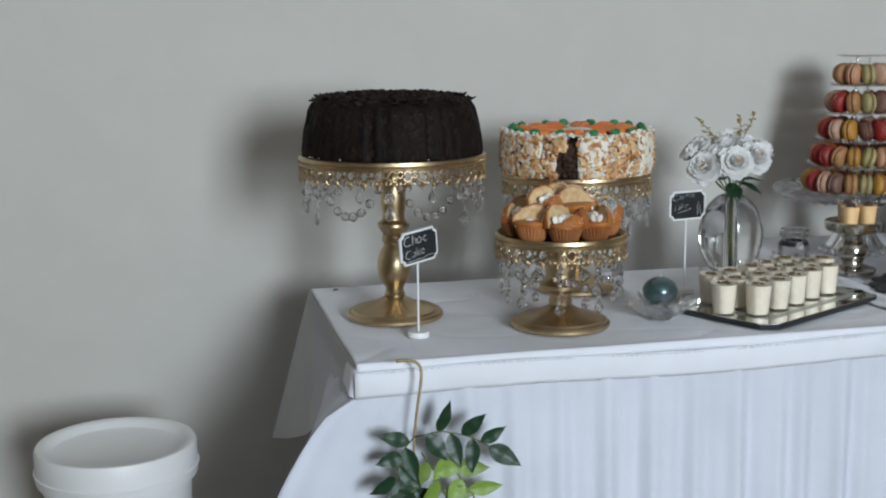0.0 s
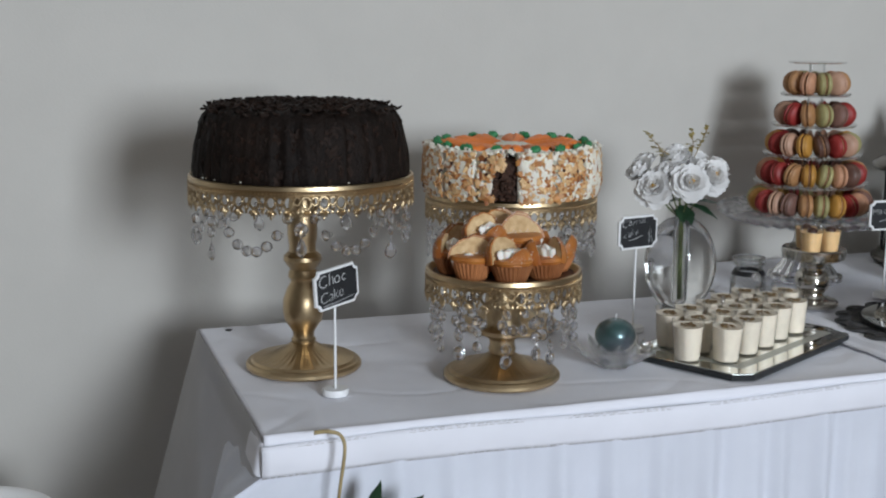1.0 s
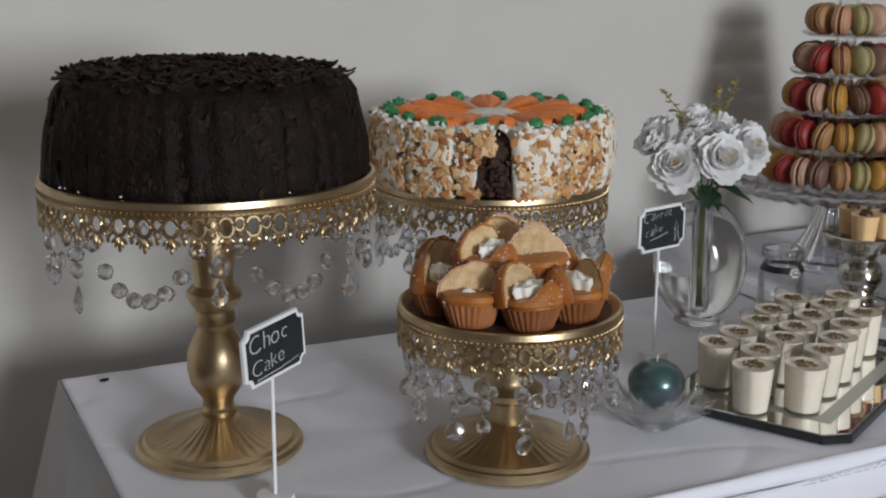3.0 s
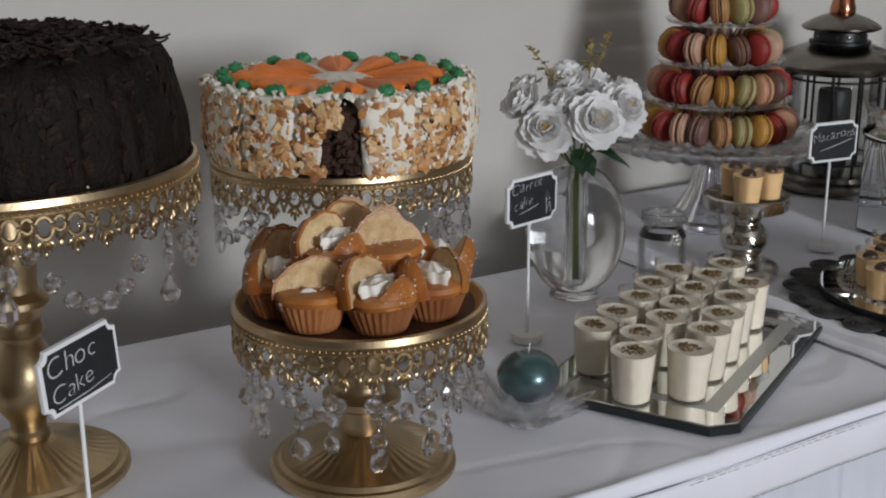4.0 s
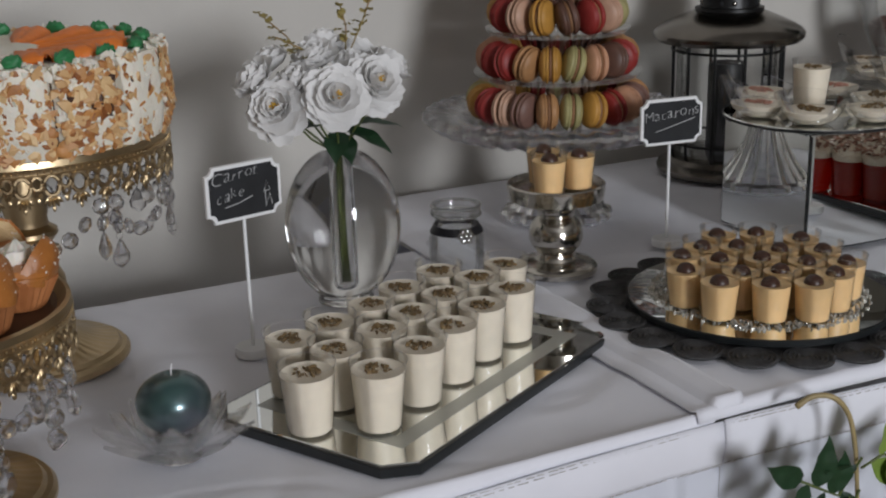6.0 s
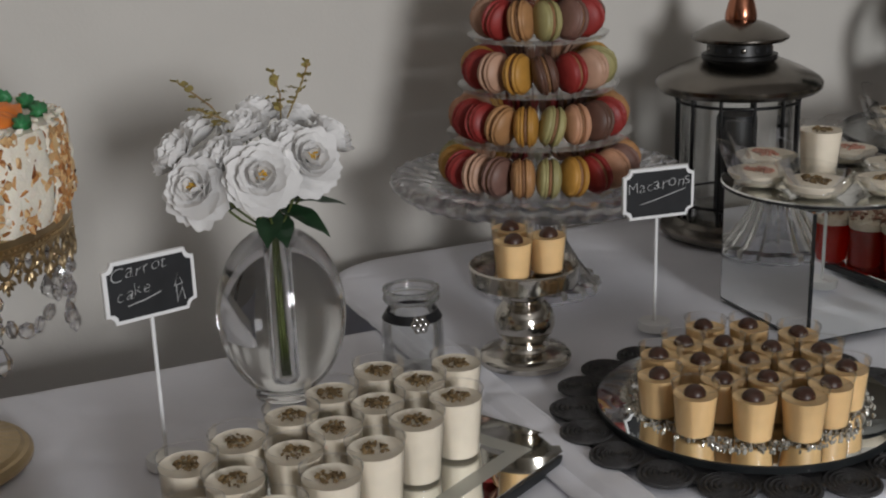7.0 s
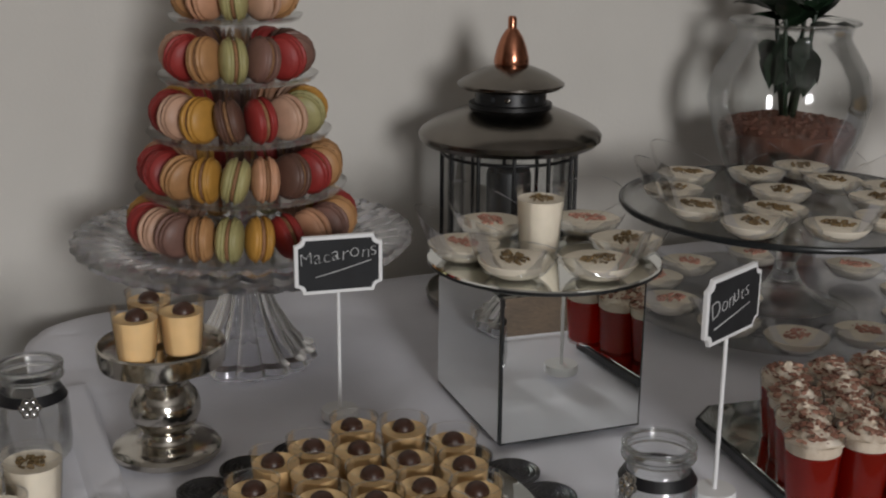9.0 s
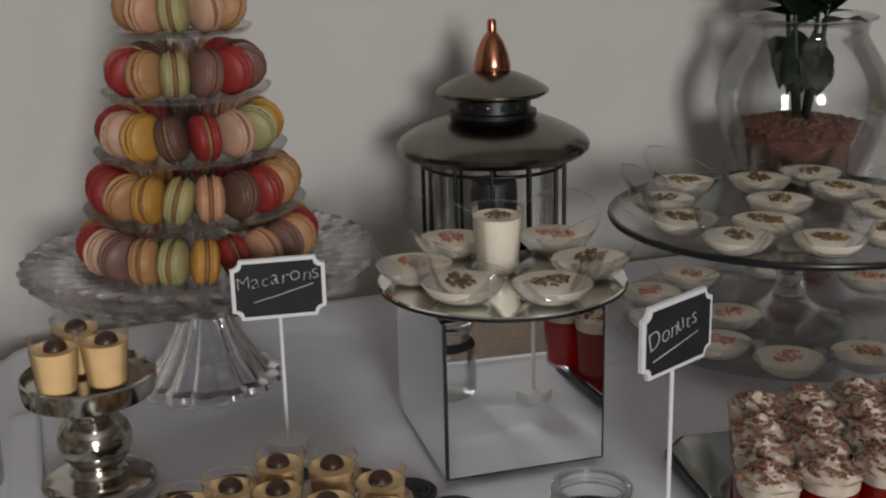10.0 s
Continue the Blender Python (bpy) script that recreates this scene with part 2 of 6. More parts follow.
def finish(name, bm, mat, parent=None, label="", sharp=38):
    me = bpy.data.meshes.new(name)
    bmesh.ops.recalc_face_normals(bm, faces=bm.faces)
    bm.normal_update()
    bm.to_mesh(me)
    bm.free()
    me.polygons.foreach_set("use_smooth", [True] * len(me.polygons))
    if sharp < 180:
        me.set_sharp_from_angle(angle=radians(sharp))
    me.materials.append(mat)
    ob = new(name, me)
    if parent:
        ob.parent = parent
    if label:
        ob["label"] = label
    return ob


part = finish


def share(name, me, m, parent=None, label=""):
    """An object of its own on a mesh that others use too."""
    ob = new(name, me)
    ob.matrix_basis = m
    ob.parent = parent
    if label:
        ob["label"] = label
    return ob


def thing(name, m, label, category, group="", kind=""):
    ob = new(name)
    ob.empty_display_size = 0.02
    ob.matrix_basis = m
    return tagged(ob, label, category, group, kind)


def lathe(bm, prof, n=48, m=None, mod=None, zmod=None):
    """Turn a profile of (radius, height) about z. mod(angle, i) scales the radius."""
    m = m or Matrix()
    rings = []
    for i, (r, z) in enumerate(prof):
        if r < 1e-6:
            rings.append([bm.verts.new(m @ Vector((0, 0, z)))])
        else:
            ring = []
            for k in range(n):
                a = 2 * math.pi * k / n
                q = r * (mod(a, i) if mod else 1)
                ring.append(bm.verts.new(m @ Vector((q * math.cos(a), q * math.sin(a), z + (zmod(a, i) if zmod else 0)))))
            rings.append(ring)
    for a, b in zip(rings, rings[1:]):
        for k in range(n):
            j = (k + 1) % n
            if len(a) == 1 and len(b) == 1:
                continue
            if len(a) == 1:
                bm.faces.new((a[0], b[j], b[k])[::-1])
            elif len(b) == 1:
                bm.faces.new((a[k], a[j], b[0]))
            else:
                bm.faces.new((a[k], a[j], b[j], b[k]))
    return bm


def tube(bm, pts, r, n=8, closed=False, taper=None):
    pts = [Vector(p) for p in pts]
    rings = []
    for i, p in enumerate(pts):
        if closed:
            d = pts[(i + 1) % len(pts)] - pts[i - 1]
        else:
            d = pts[min(i + 1, len(pts) - 1)] - pts[max(i - 1, 0)]
        q = d.to_track_quat('Z', 'X').to_matrix()
        rr = r * (taper(i / max(len(pts) - 1, 1)) if taper else 1)
        rings.append([bm.verts.new(p + q @ Vector((rr * math.cos(2 * math.pi * k / n), rr * math.sin(2 * math.pi * k / n), 0))) for k in range(n)])
    pairs = list(zip(rings, rings[1:])) + ([(rings[-1], rings[0])] if closed else [])
    for a, b in pairs:
        for k in range(n):
            bm.faces.new((a[k], a[(k + 1) % n], b[(k + 1) % n], b[k]))
    if not closed:
        bm.faces.new(rings[0][::-1])
        bm.faces.new(rings[-1])
    return bm


def torus(bm, R, r, m, n=14, k=6):
    return tube(bm, [m @ Vector((R * math.cos(2 * math.pi * i / n), R * math.sin(2 * math.pi * i / n), 0)) for i in range(n)], r, k, True)


def ball(bm, m, sub=2, jitter=0.0, rng=None):
    g = bmesh.ops.create_icosphere(bm, subdivisions=sub, radius=1.0)
    for v in g["verts"]:
        if jitter:
            v.co *= 1 + rng.uniform(-jitter, jitter)
        v.co = m @ v.co
    return g["verts"]


def scaled(x, y, z, sx, sy, sz, rx=0, ry=0, rz=0):
    return pose(x, y, z, rx, ry, rz) @ Matrix.Diagonal((sx, sy, sz, 1))


def slab(bm, outline, z0, z1, bevel=0.0, m=None):
    """A flat plate of any outline, with a small bevel on its rim."""
    m = m or Matrix()
    lo = [bm.verts.new(m @ Vector((x, y, z0))) for x, y in outline]
    cx = sum(p[0] for p in outline) / len(outline)
    cy = sum(p[1] for p in outline) / len(outline)
    rows = [lo]
    if bevel:
        rows.append([bm.verts.new(m @ Vector((x, y, z1 - bevel))) for x, y in outline])
        big = max(math.hypot(x - cx, y - cy) for x, y in outline)
        f = 1 - bevel / big
        rows.append([bm.verts.new(m @ Vector((cx + (x - cx) * f, cy + (y - cy) * f, z1))) for x, y in outline])
    else:
        rows.append([bm.verts.new(m @ Vector((x, y, z1))) for x, y in outline])
    n = len(outline)
    for a, b in zip(rows, rows[1:]):
        for k in range(n):
            bm.faces.new((a[k], a[(k + 1) % n], b[(k + 1) % n], b[k]))
    bm.faces.new(lo[::-1])
    bm.faces.new(rows[-1])
    return bm


def rect(w, h, clip=0.0):
    x, y, c = w / 2, h / 2, clip
    if not c:
        return [(-x, -y), (x, -y), (x, y), (-x, y)]
    return [(-x + c, -y), (x - c, -y), (x, -y + c), (x, y - c), (x - c, y), (-x + c, y), (-x, y - c), (-x, -y + c)]


def circle(r, n=64):
    return [(r * math.cos(2 * math.pi * k / n), r * math.sin(2 * math.pi * k / n)) for k in range(n)]


def block(bm, x0, x1, y0, y1, z0, z1):
    v = [bm.verts.new((x, y, z)) for z in (z0, z1) for x, y in ((x0, y0), (x1, y0), (x1, y1), (x0, y1))]
    for f in ((3, 2, 1, 0), (4, 5, 6, 7), (0, 1, 5, 4), (1, 2, 6, 5), (2, 3, 7, 6), (3, 0, 4, 7)):
        bm.faces.new([v[i] for i in f])
    return bm


def grid(bm, nu, nv, f):
    vs = [[bm.verts.new(f(u / nu, v / nv)) for v in range(nv + 1)] for u in range(nu + 1)]
    for u in range(nu):
        for v in range(nv):
            bm.faces.new((vs[u][v], vs[u + 1][v], vs[u + 1][v + 1], vs[u][v + 1]))
    return vs


def n3(x, y, z=0.0):
    return noise.noise(Vector((x, y, z)))


# ---- the room ----
# side walls and ceiling are unseen, set wide to weaken bounced light
X0, X1, Y0, Y1, H = -5.0, 8.0, -3.2, WALL_Y, 3.4


def wall(name, boxes, label):
    bm = bmesh.new()
    for b in boxes:
        block(bm, *b)
    return tagged(finish(name, bm, M["wall"], sharp=30), label, "wall", kind="structure")


wall("wall_north", [(X0, X1, Y1, Y1 + 0.15, 0, H)], "smooth warm grey painted plaster wall behind the tables")
wall("wall_west", [(X0 - 0.15, X0, Y0 - 0.15, Y1 + 0.15, 0, H)], "smooth warm grey painted plaster wall")
wz0, wz1 = 1.08, 2.42
wx0, wx1 = 0.54, 1.62
wall("wall_south", [(X0, wx0, Y0 - 0.15, Y0, 0, H), (wx1, X1, Y0 - 0.15, Y0, 0, H), (wx0, wx1, Y0 - 0.15, Y0, 0, wz0), (wx0, wx1, Y0 - 0.15, Y0, wz1, H)],
     "warm grey painted wall with a window opening")
wall("wall_east", [(X1, X1 + 0.15, Y0 - 0.15, Y1 + 0.15, 0, H)], "smooth warm grey painted plaster wall")
# the floor is unseen; its brown warms the bounced light
bm = block(bmesh.new(), X0 - 0.15, X1 + 0.15, Y0 - 0.15, Y1 + 0.15, -0.1, 0)
tagged(finish("floor", bm, M["floor"]), "unseen floor, dark brown to warm the bounced light", "floor", kind="structure")
bm = block(bmesh.new(), X0 - 0.15, X1 + 0.15, Y0 - 0.15, Y1 + 0.15, H, H + 0.1)
tagged(finish("ceiling", bm, M["ceiling"]), "unseen plain ceiling, greyed to weaken the bounced light", "ceiling", kind="structure")

# ---- tables, cloths and skirts ----
T1 = (0.247, 1.215, 1.754, 2.290)   # x0, x1, y0, y1 of the first table
T2 = (1.175, 2.95, 1.752, 2.515)
TOP = 0.745
TOP1 = 0.737   # the first table stands a little lower


def folding_table(x0, x1, y0, y1, z, label):
    t = thing("folding_table", pose((x0 + x1) / 2, (y0 + y1) / 2, 0), label, "table")
    w, d = (x1 - x0) / 2 - 0.012, (y1 - y0) / 2 - 0.012
    part("tabletop", block(bmesh.new(), -w, w, -d, d, z - 0.045, z - 0.008), M["white_plastic"], t)
    for sx in (-1, 1):
        for s in (-1, 1):
            bm = tube(bmesh.new(), [(sx * (w - 0.08), s * (d - 0.06), 0), (sx * (w - 0.08), s * (d - 0.06), z - 0.046)], 0.014, 10)
            part("leg", bm, M["pewter"], t)


folding_table(*T1, TOP1, "folding table hidden under a white cloth")
folding_table(T2[0] + 0.04, T2[1], T2[2], T2[3], TOP - 0.004, "longer folding table hidden under a white cloth")


def wrinkle(x, y):
    """Soft creases of the cloth, never above the table's plane."""
    a = 0.5 + 0.5 * n3(x * 5 + y * 9, y * 4 - x * 2, 3.1)
    b = max(0.0, n3(x * 3 - y * 6, y * 7 + x * 3, 8.7))
    c = 0.5 + 0.5 * n3(x * 22, y * 22, 1.3)
    d = abs(n3(x * 2.1 + y * 3.5, y * 2.6 - x * 4.2, 5.5))
    e = abs(n3(x * 6.1 - y * 2.5 + 4, y * 7.6 + x * 3.2, 9.5))
    return -0.0040 * a - 0.009 * b * b - 0.0007 * c - 0.0012 * max(0.0, 0.10 - d) / 0.10 - 0.0016 * max(0.0, 0.08 - e) / 0.08


def cloth(name, x0, x1, y0, y1, z, front, back, round_r, label, lift=0.0):
    """A tablecloth: its top with creases, rounded edges and a short fall before and behind."""
    bm = bmesh.new()
    nu, nv = 150, 110

    def f(u, v):
        x = x0 + (x1 - x0) * u
        s = -front + v * (front + (y1 - y0) + back)
        if s < 0:
            q = -s / front
            y, dz = y0 - 0.0075 * math.sqrt(q) - 0.001 * math.sin(x * 23) * q, -0.013 * q ** 1.6 - 0.002 * q * math.sin(x * 9 + 0.6)
        elif s > y1 - y0:
            y, dz = y1 + 0.004, -(s - (y1 - y0))
        else:
            y, dz = y0 + s, wrinkle(x, y0 + s)
        if round_r:
            # rounded rear corner
            cx, cy = x0 + round_r, y1 - round_r
            if x < cx and y > cy:
                k = max(abs(x - cx), abs(y - cy)) / max(math.hypot(x - cx, y - cy), 1e-6)
                x, y = cx + (x - cx) * k, cy + (y - cy) * k
        if lift and u > 0.97:
            dz += lift
        return Vector((x, y, z + dz))
    grid(bm, nu, nv, f)
    ob = finish(name, bm, M["cloth"], sharp=180)
    sol = ob.modifiers.new("thickness", 'SOLIDIFY')
    sol.thickness, sol.offset = 0.0016, -1
    return tagged(ob, label, "tablecloth")


cloth("tablecloth", T1[0], 1.224, T1[2], T1[3], TOP1, 0.020, 0.10, 0, "plain white linen tablecloth, lightly creased, on the first table", 0.011)
cloth("tablecloth", T2[0], T2[1], T2[2], T2[3], TOP - 0.003, 0.020, 0.10, 0.11, "plain white linen tablecloth with a rounded rear corner")


def overhang():
    """The cloth's end that hangs off the first table's side, drawn out towards the back."""
    bm = bmesh.new()

    def f(u, v):
        y = T1[2] + 0.005 + (T1[3] - T1[2]) * u
        fall = 0.05 + 0.24 * u ** 0.8
        d = v * fall
        x = T1[0] - 0.002 - d * (0.14 + 0.13 * u) - 0.004 * math.sin(u * 19) * v
        return Vector((x, y + 0.012 * v * math.sin(u * 7), TOP1 - 0.0025 - d))
    grid(bm, 50, 24, f)
    ob = finish("tablecloth_overhang", bm, M["sheer"], sharp=180)
    return tagged(ob, "thin white cloth end hanging off the table's side", "tablecloth")


overhang()


def skirt(x0, x1, y, ztop, side, label, sag=0.0):
    """A gathered voile skirt under a plain band, pinned along the table's front."""
    t = thing("table_skirt", pose(0, 0, 0), label, "table skirt", "table skirts")

    def edge(x):
        return ztop - 0.008 - 0.006 * (0.5 + 0.5 * math.sin(x * 9.0 + 0.6)) - sag * math.sin((x - x0) * 4)
    bm = bmesh.new()
    n = int((x1 - x0) * 90)

    def band(u, v):
        x = x0 + (x1 - x0) * u
        bow = 0.003 * math.sin(v * math.pi)
        return Vector((x, y - 0.0115 - bow - 0.002 * n3(x * 14, v, 2), edge(x) - 0.040 * v))
    grid(bm, n, 6, band)
    ob = part("band", bm, M["cloth"], t, "plain white band with stitched edges", 180)
    s = ob.modifiers.new("thickness", 'SOLIDIFY')
    s.thickness = 0.002
    rng = random.Random(int(x0 * 100))
    ph = [rng.uniform(0, 6.28) for _ in range(8)]
    bm = bmesh.new()

    def gather(u, v):
        x = x0 + (x1 - x0) * u
        w = (math.sin(x * 95 + ph[0] + 2 * math.sin(x * 7 + ph[1])) + 0.6 * math.sin(x * 61 + ph[2]) + 0.5 * math.sin(x * 171 + ph[3]))
        big = math.sin(x * 21 + ph[4] + math.sin(x * 5 + ph[5]))
        amp = 0.0035 + 0.015 * v ** 0.6
        yy = y - 0.011 - 0.014 * v - amp * (w * 0.55 + big * 0.9 * v)
        z = edge(x) - 0.038 - v * (ztop - 0.057)
        return Vector((x - 0.28 * v ** 0.58 * max(0, 1 - u * (x1 - x0) / 0.15) * side, yy, z))
    grid(bm, int((x1 - x0) * 320), 26, gather)
    ob = part("gathered_panel", bm, M["skirt"], t, "gathered white voile falling to the floor", 180)
    bm = bmesh.new()
    for z, dy in ((-0.0010, 0.0135), (-0.0036, 0.0143), (-0.0385, 0.0145)):
        x = x0
        while x < x1:
            w = rng.uniform(0.004, 0.010)
            p = [(x + w * k / 2, y - dy, edge(x) + z) for k in range(3)]
            tube(bm, p, 0.00042, 5)
            x += w + rng.uniform(0.001, 0.005)
    part("stitching", bm, M["seam"], t, "grey dashed stitching", 180)["kind"] = "stuff"
    if side:
        bm = bmesh.new()

        def left(u, v):
            yy = y - 0.011 - 0.014 * v * (1 - u) + (T1[3] - T1[2]) * u
            w = math.sin(yy * 95) + 0.6 * math.sin(yy * 57 + 1)
            xx = x0 + 0.001 - 0.28 * v ** 0.58 * (1 - u) ** 2.5 - 0.02 * v - (0.002 + 0.008 * v) * w
            return Vector((xx, yy, edge(x0) - 0.038 - v * (ztop - 0.057)))
        grid(bm, 150, 26, left)
        wrap = bmesh.new()

        def corner(u, v):
            a = min(1.0, u / 0.35) * math.pi / 2
            back = max(0.0, u - 0.35) / 0.65 * 0.05
            out = 0.010 * math.sqrt(v) * math.sin(a)
            return Vector((x0 + 0.006 - 0.004 * math.sin(a) - out, y - 0.0085 + 0.011 * (1 - math.cos(a)) + back, edge(x0) + 0.004 - (0.043 - 0.012 * u) * v - 0.001 * math.sin(u * 9)))
        grid(wrap, 24, 6, corner)
        part("band_corner", wrap, M["cloth"], t, "plain white band turned round the corner", 180)
        part("side_panel", bm, M["skirt"], t, "gathered white voile round the table's side", 180)
    return t


skirt(T1[0] - 0.004, 1.20, T1[2] + 0.003, TOP1 - 0.001, 1, "white table skirt with stitched band and gathered voile")
skirt(1.20, T2[1], T2[2] + 0.003, TOP - 0.007, 0, "white table skirt with stitched band and gathered voile", 0.003)

# small dark crumb near the table's rear corner
bm = bmesh.new()
ball(bm, scaled(0, 0, 0.001, 0.006, 0.003, 0.0015, rz=10), 2)
ob = finish("crumb", bm, M["choc"])
ob.location = (0.290, 2.262, TOP1 - 0.001)
tagged(ob, "small dark crumb lying on the white tablecloth", "crumb")


def pail():
    t = thing("white_pail", pose(-0.116, 2.146, 0.0045), "white round plastic pail with a recessed lid, standing on the floor", "pail")
    bm = lathe(bmesh.new(), [(0, 0), (0.108, 0), (0.112, 0.004), (0.126, 0.455), (0.129, 0.457), (0.129, 0.463), (0.12, 0.464), (0, 0.464)], 64)
    part("body", bm, M["white_plastic"], t)
    bm = lathe(bmesh.new(), [(0.1300, 0.452), (0.1365, 0.452), (0.1375, 0.456), (0.1375, 0.505), (0.1345, 0.512), (0.128, 0.513), (0.119, 0.509), (0.112, 0.501),
                             (0.108, 0.499), (0.0, 0.499)], 72)
    part("lid", bm, M["white_plastic"], t, "white lid with a raised rounded rim")
    bm = torus(bmesh.new(), 0.1385, 0.0022, pose(0, 0, 0.470), 72, 8)
    part("lid_ridge", bm, M["white_plastic"], t)


pail()

# ---- gold cake stands ----


def bead_mesh():
    """A round crystal with facets, flattened front to back."""
    bm = bmesh.new()
    lathe(bm, [(0, -0.0040), (0.0044, -0.0034), (0.0074, -0.0009), (0.0074, 0.0009), (0.0044, 0.0034), (0, 0.0040)], 8)
    me = bpy.data.meshes.new("crystal_bead")
    bmesh.ops.recalc_face_normals(bm, faces=bm.faces), bm.to_mesh(me), bm.free()
    me.materials.append(M["crystal"])
    return me


def drop_mesh():
    bm = bmesh.new()
    lathe(bm, [(0, 0.014), (0.0035, 0.010), (0.0088, -0.001), (0.0075, -0.007), (0, -0.0125)], 6, Matrix.Diagonal((1, 0.55, 1, 1)))
    me = bpy.data.meshes.new("crystal_drop")
    bmesh.ops.recalc_face_normals(bm, faces=bm.faces), bm.to_mesh(me), bm.free()
    me.materials.append(M["crystal"])
    return me


def link_mesh():
    bm = torus(bmesh.new(), 0.0028, 0.0004, pose(0, 0, 0, 90), 10, 5)
    me = bpy.data.meshes.new("wire_link")
    bmesh.ops.recalc_face_normals(bm, faces=bm.faces), bm.to_mesh(me), bm.free()
    me.materials.append(M["wire"])
    return me


BEAD, DROP, LINK = bead_mesh(), drop_mesh(), link_mesh()


def lace(bm, R, z, n):
    """A pierced border: rings between fans, with a pointed lower edge."""
    w = math.pi * R / n
    for i in range(n):
        a = 360 * i / n
        f = pose(0, 0, 0, 0, 0, a) @ scaled(R, 0, z, 1, 1, 1.3)
        up = f @ pose(0, 0, 0, 90, 0, 90)
        torus(bm, w * 0.56, w * 0.17, up @ pose(0, -0.0066, 0.0003), 14, 6)
        g = pose(0, 0, 0, 0, 0, a + 180 / n) @ scaled(R, 0, z, 1, 1, 1.3)
        torus(bm, w * 0.36, w * 0.15, g @ pose(0, 0, 0, 90, 0, 90) @ pose(0, -0.0046, 0), 12, 6)
        torus(bm, w * 0.24, w * 0.13, g @ pose(0, 0, 0, 90, 0, 90) @ pose(0, -0.0112, 0), 10, 5)
        for k in range(-2, 3):
            th = radians(k * 27)
            ball(bm, f @ scaled(0.0010, math.sin(th) * w * 0.52, -0.0128 - math.cos(th) * 0.0052, 0.0018, w * 0.15, 0.0040, rx=k * 27), 1)
        ball(bm, f @ scaled(0.0006, 0, -0.0215, 0.0015, w * 0.16, 0.0026), 1)
        ball(bm, g @ scaled(0.0006, 0, -0.0158, 0.0014, w * 0.20, 0.0026), 1)


def gold_stand(x, y, R, ztop, stem, base_r, label, strands):
    """A metal stand: dish with beaded rim, pierced border, turned stem, fluted foot and hanging crystals."""
    h = ztop - TOP1
    t = thing("cake_stand", pose(x, y, TOP1), label, "cake stand", "gold cake stands")
    bm = lathe(bmesh.new(), [(0, h - 0.008), (R - 0.010, h - 0.008), (R - 0.005, h - 0.002), (R - 0.002, h), (R + 0.001, h - 0.001), (R + 0.002, h - 0.006), (R + 0.0005, h - 0.008),
                             (R + 0.0005, h - 0.0115), (R + 0.0016, h - 0.0125), (R + 0.001, h - 0.0140), (R - 0.003, h - 0.0140), (R - 0.005, h - 0.0125),
                             (0.03, h - 0.0125), (0, h - 0.0125)], 96)
    part("plate", bm, M["gold"], t, "round gold plate with a rolled rim")
    bm = bmesh.new()
    nb = int(2 * math.pi * R / 0.0052)
    for k in range(nb):
        a = 2 * math.pi * k / nb
        ball(bm, scaled((R + 0.0012) * math.cos(a), (R + 0.0012) * math.sin(a), h - 0.0098, 0.0012, 0.0012, 0.0012), 1)
    part("beading", bm, M["gold"], t)["kind"] = "stuff"
    bm = bmesh.new()
    lace(bm, R, h - 0.0125, int(R * 2 * math.pi / 0.0222))
    part("lace_border", bm, M["gold"], t, "pierced filigree border of gold metal")
    part("stem", lathe(bmesh.new(), [(r, z) for r, z in stem(h)], 40), M["gold"], t, "turned gold stem")
    fl = 40
    prof = [(0.0, 0.001), (base_r - 0.003, 0.0), (base_r, 0.003), (base_r, 0.007), (base_r - 0.003, 0.0105), (base_r - 0.007, 0.011), (base_r - 0.010, 0.0145)]
    k = len(prof)
    for i in range(1, 9):
        u = i / 8
        prof.append((base_r - 0.010 - (base_r - 0.010 - 0.017) * u, 0.0145 + 0.021 * u ** 1.7))
    prof.append((0.0, 0.036))

    def flute(a, i):
        if k <= i < k + 7:
            return 0.00022 * math.cos(fl * a) * (1 if i < k + 5 else 0.5)
        return 0
    part("foot", lathe(bmesh.new(), prof, fl * 6, zmod=flute), M["gold"], t, "round gold foot with fluted rays")
    strands(t, R, h)
    return t


def hang(t, a, r, z, kinds, rng, step=0.0125):
    """One string of crystals hanging at angle a (degrees)."""
    for kind in kinds:
        m = pose(0, 0, 0, 0, 0, a) @ pose(r, 0, z - (0.0085 if kind == "d" else 0.0072))
        if kind == "l":
            share("wire_link", LINK, pose(0, 0, 0, 0, 0, a) @ pose(r, 0, z - 0.0025, 0, 0, rng.uniform(0, 180)), t)
            z -= 0.0055
            continue
        spin = rng.uniform(-50, 50)
        if kind == "B":
            share("crystal_bead", BEAD, m @ pose(0, 0, -0.003, 0, 0, 90 + spin) @ pose(0, 0, 0, 90, 0, 0) @ Matrix.Diagonal((1.35, 1.35, 1.35, 1)), t)
            z -= 0.021
        elif kind == "b":
            share("crystal_bead", BEAD, m @ pose(0, 0, 0, 0, 0, 90 + spin) @ pose(0, 0, 0, 90 + rng.uniform(-12, 12), 0, 0), t)
            z -= 0.0145
        else:
            share("crystal_drop", DROP, m @ pose(0, 0, -0.005, 0, 0, 90 + spin), t)
            z -= 0.026
    return z


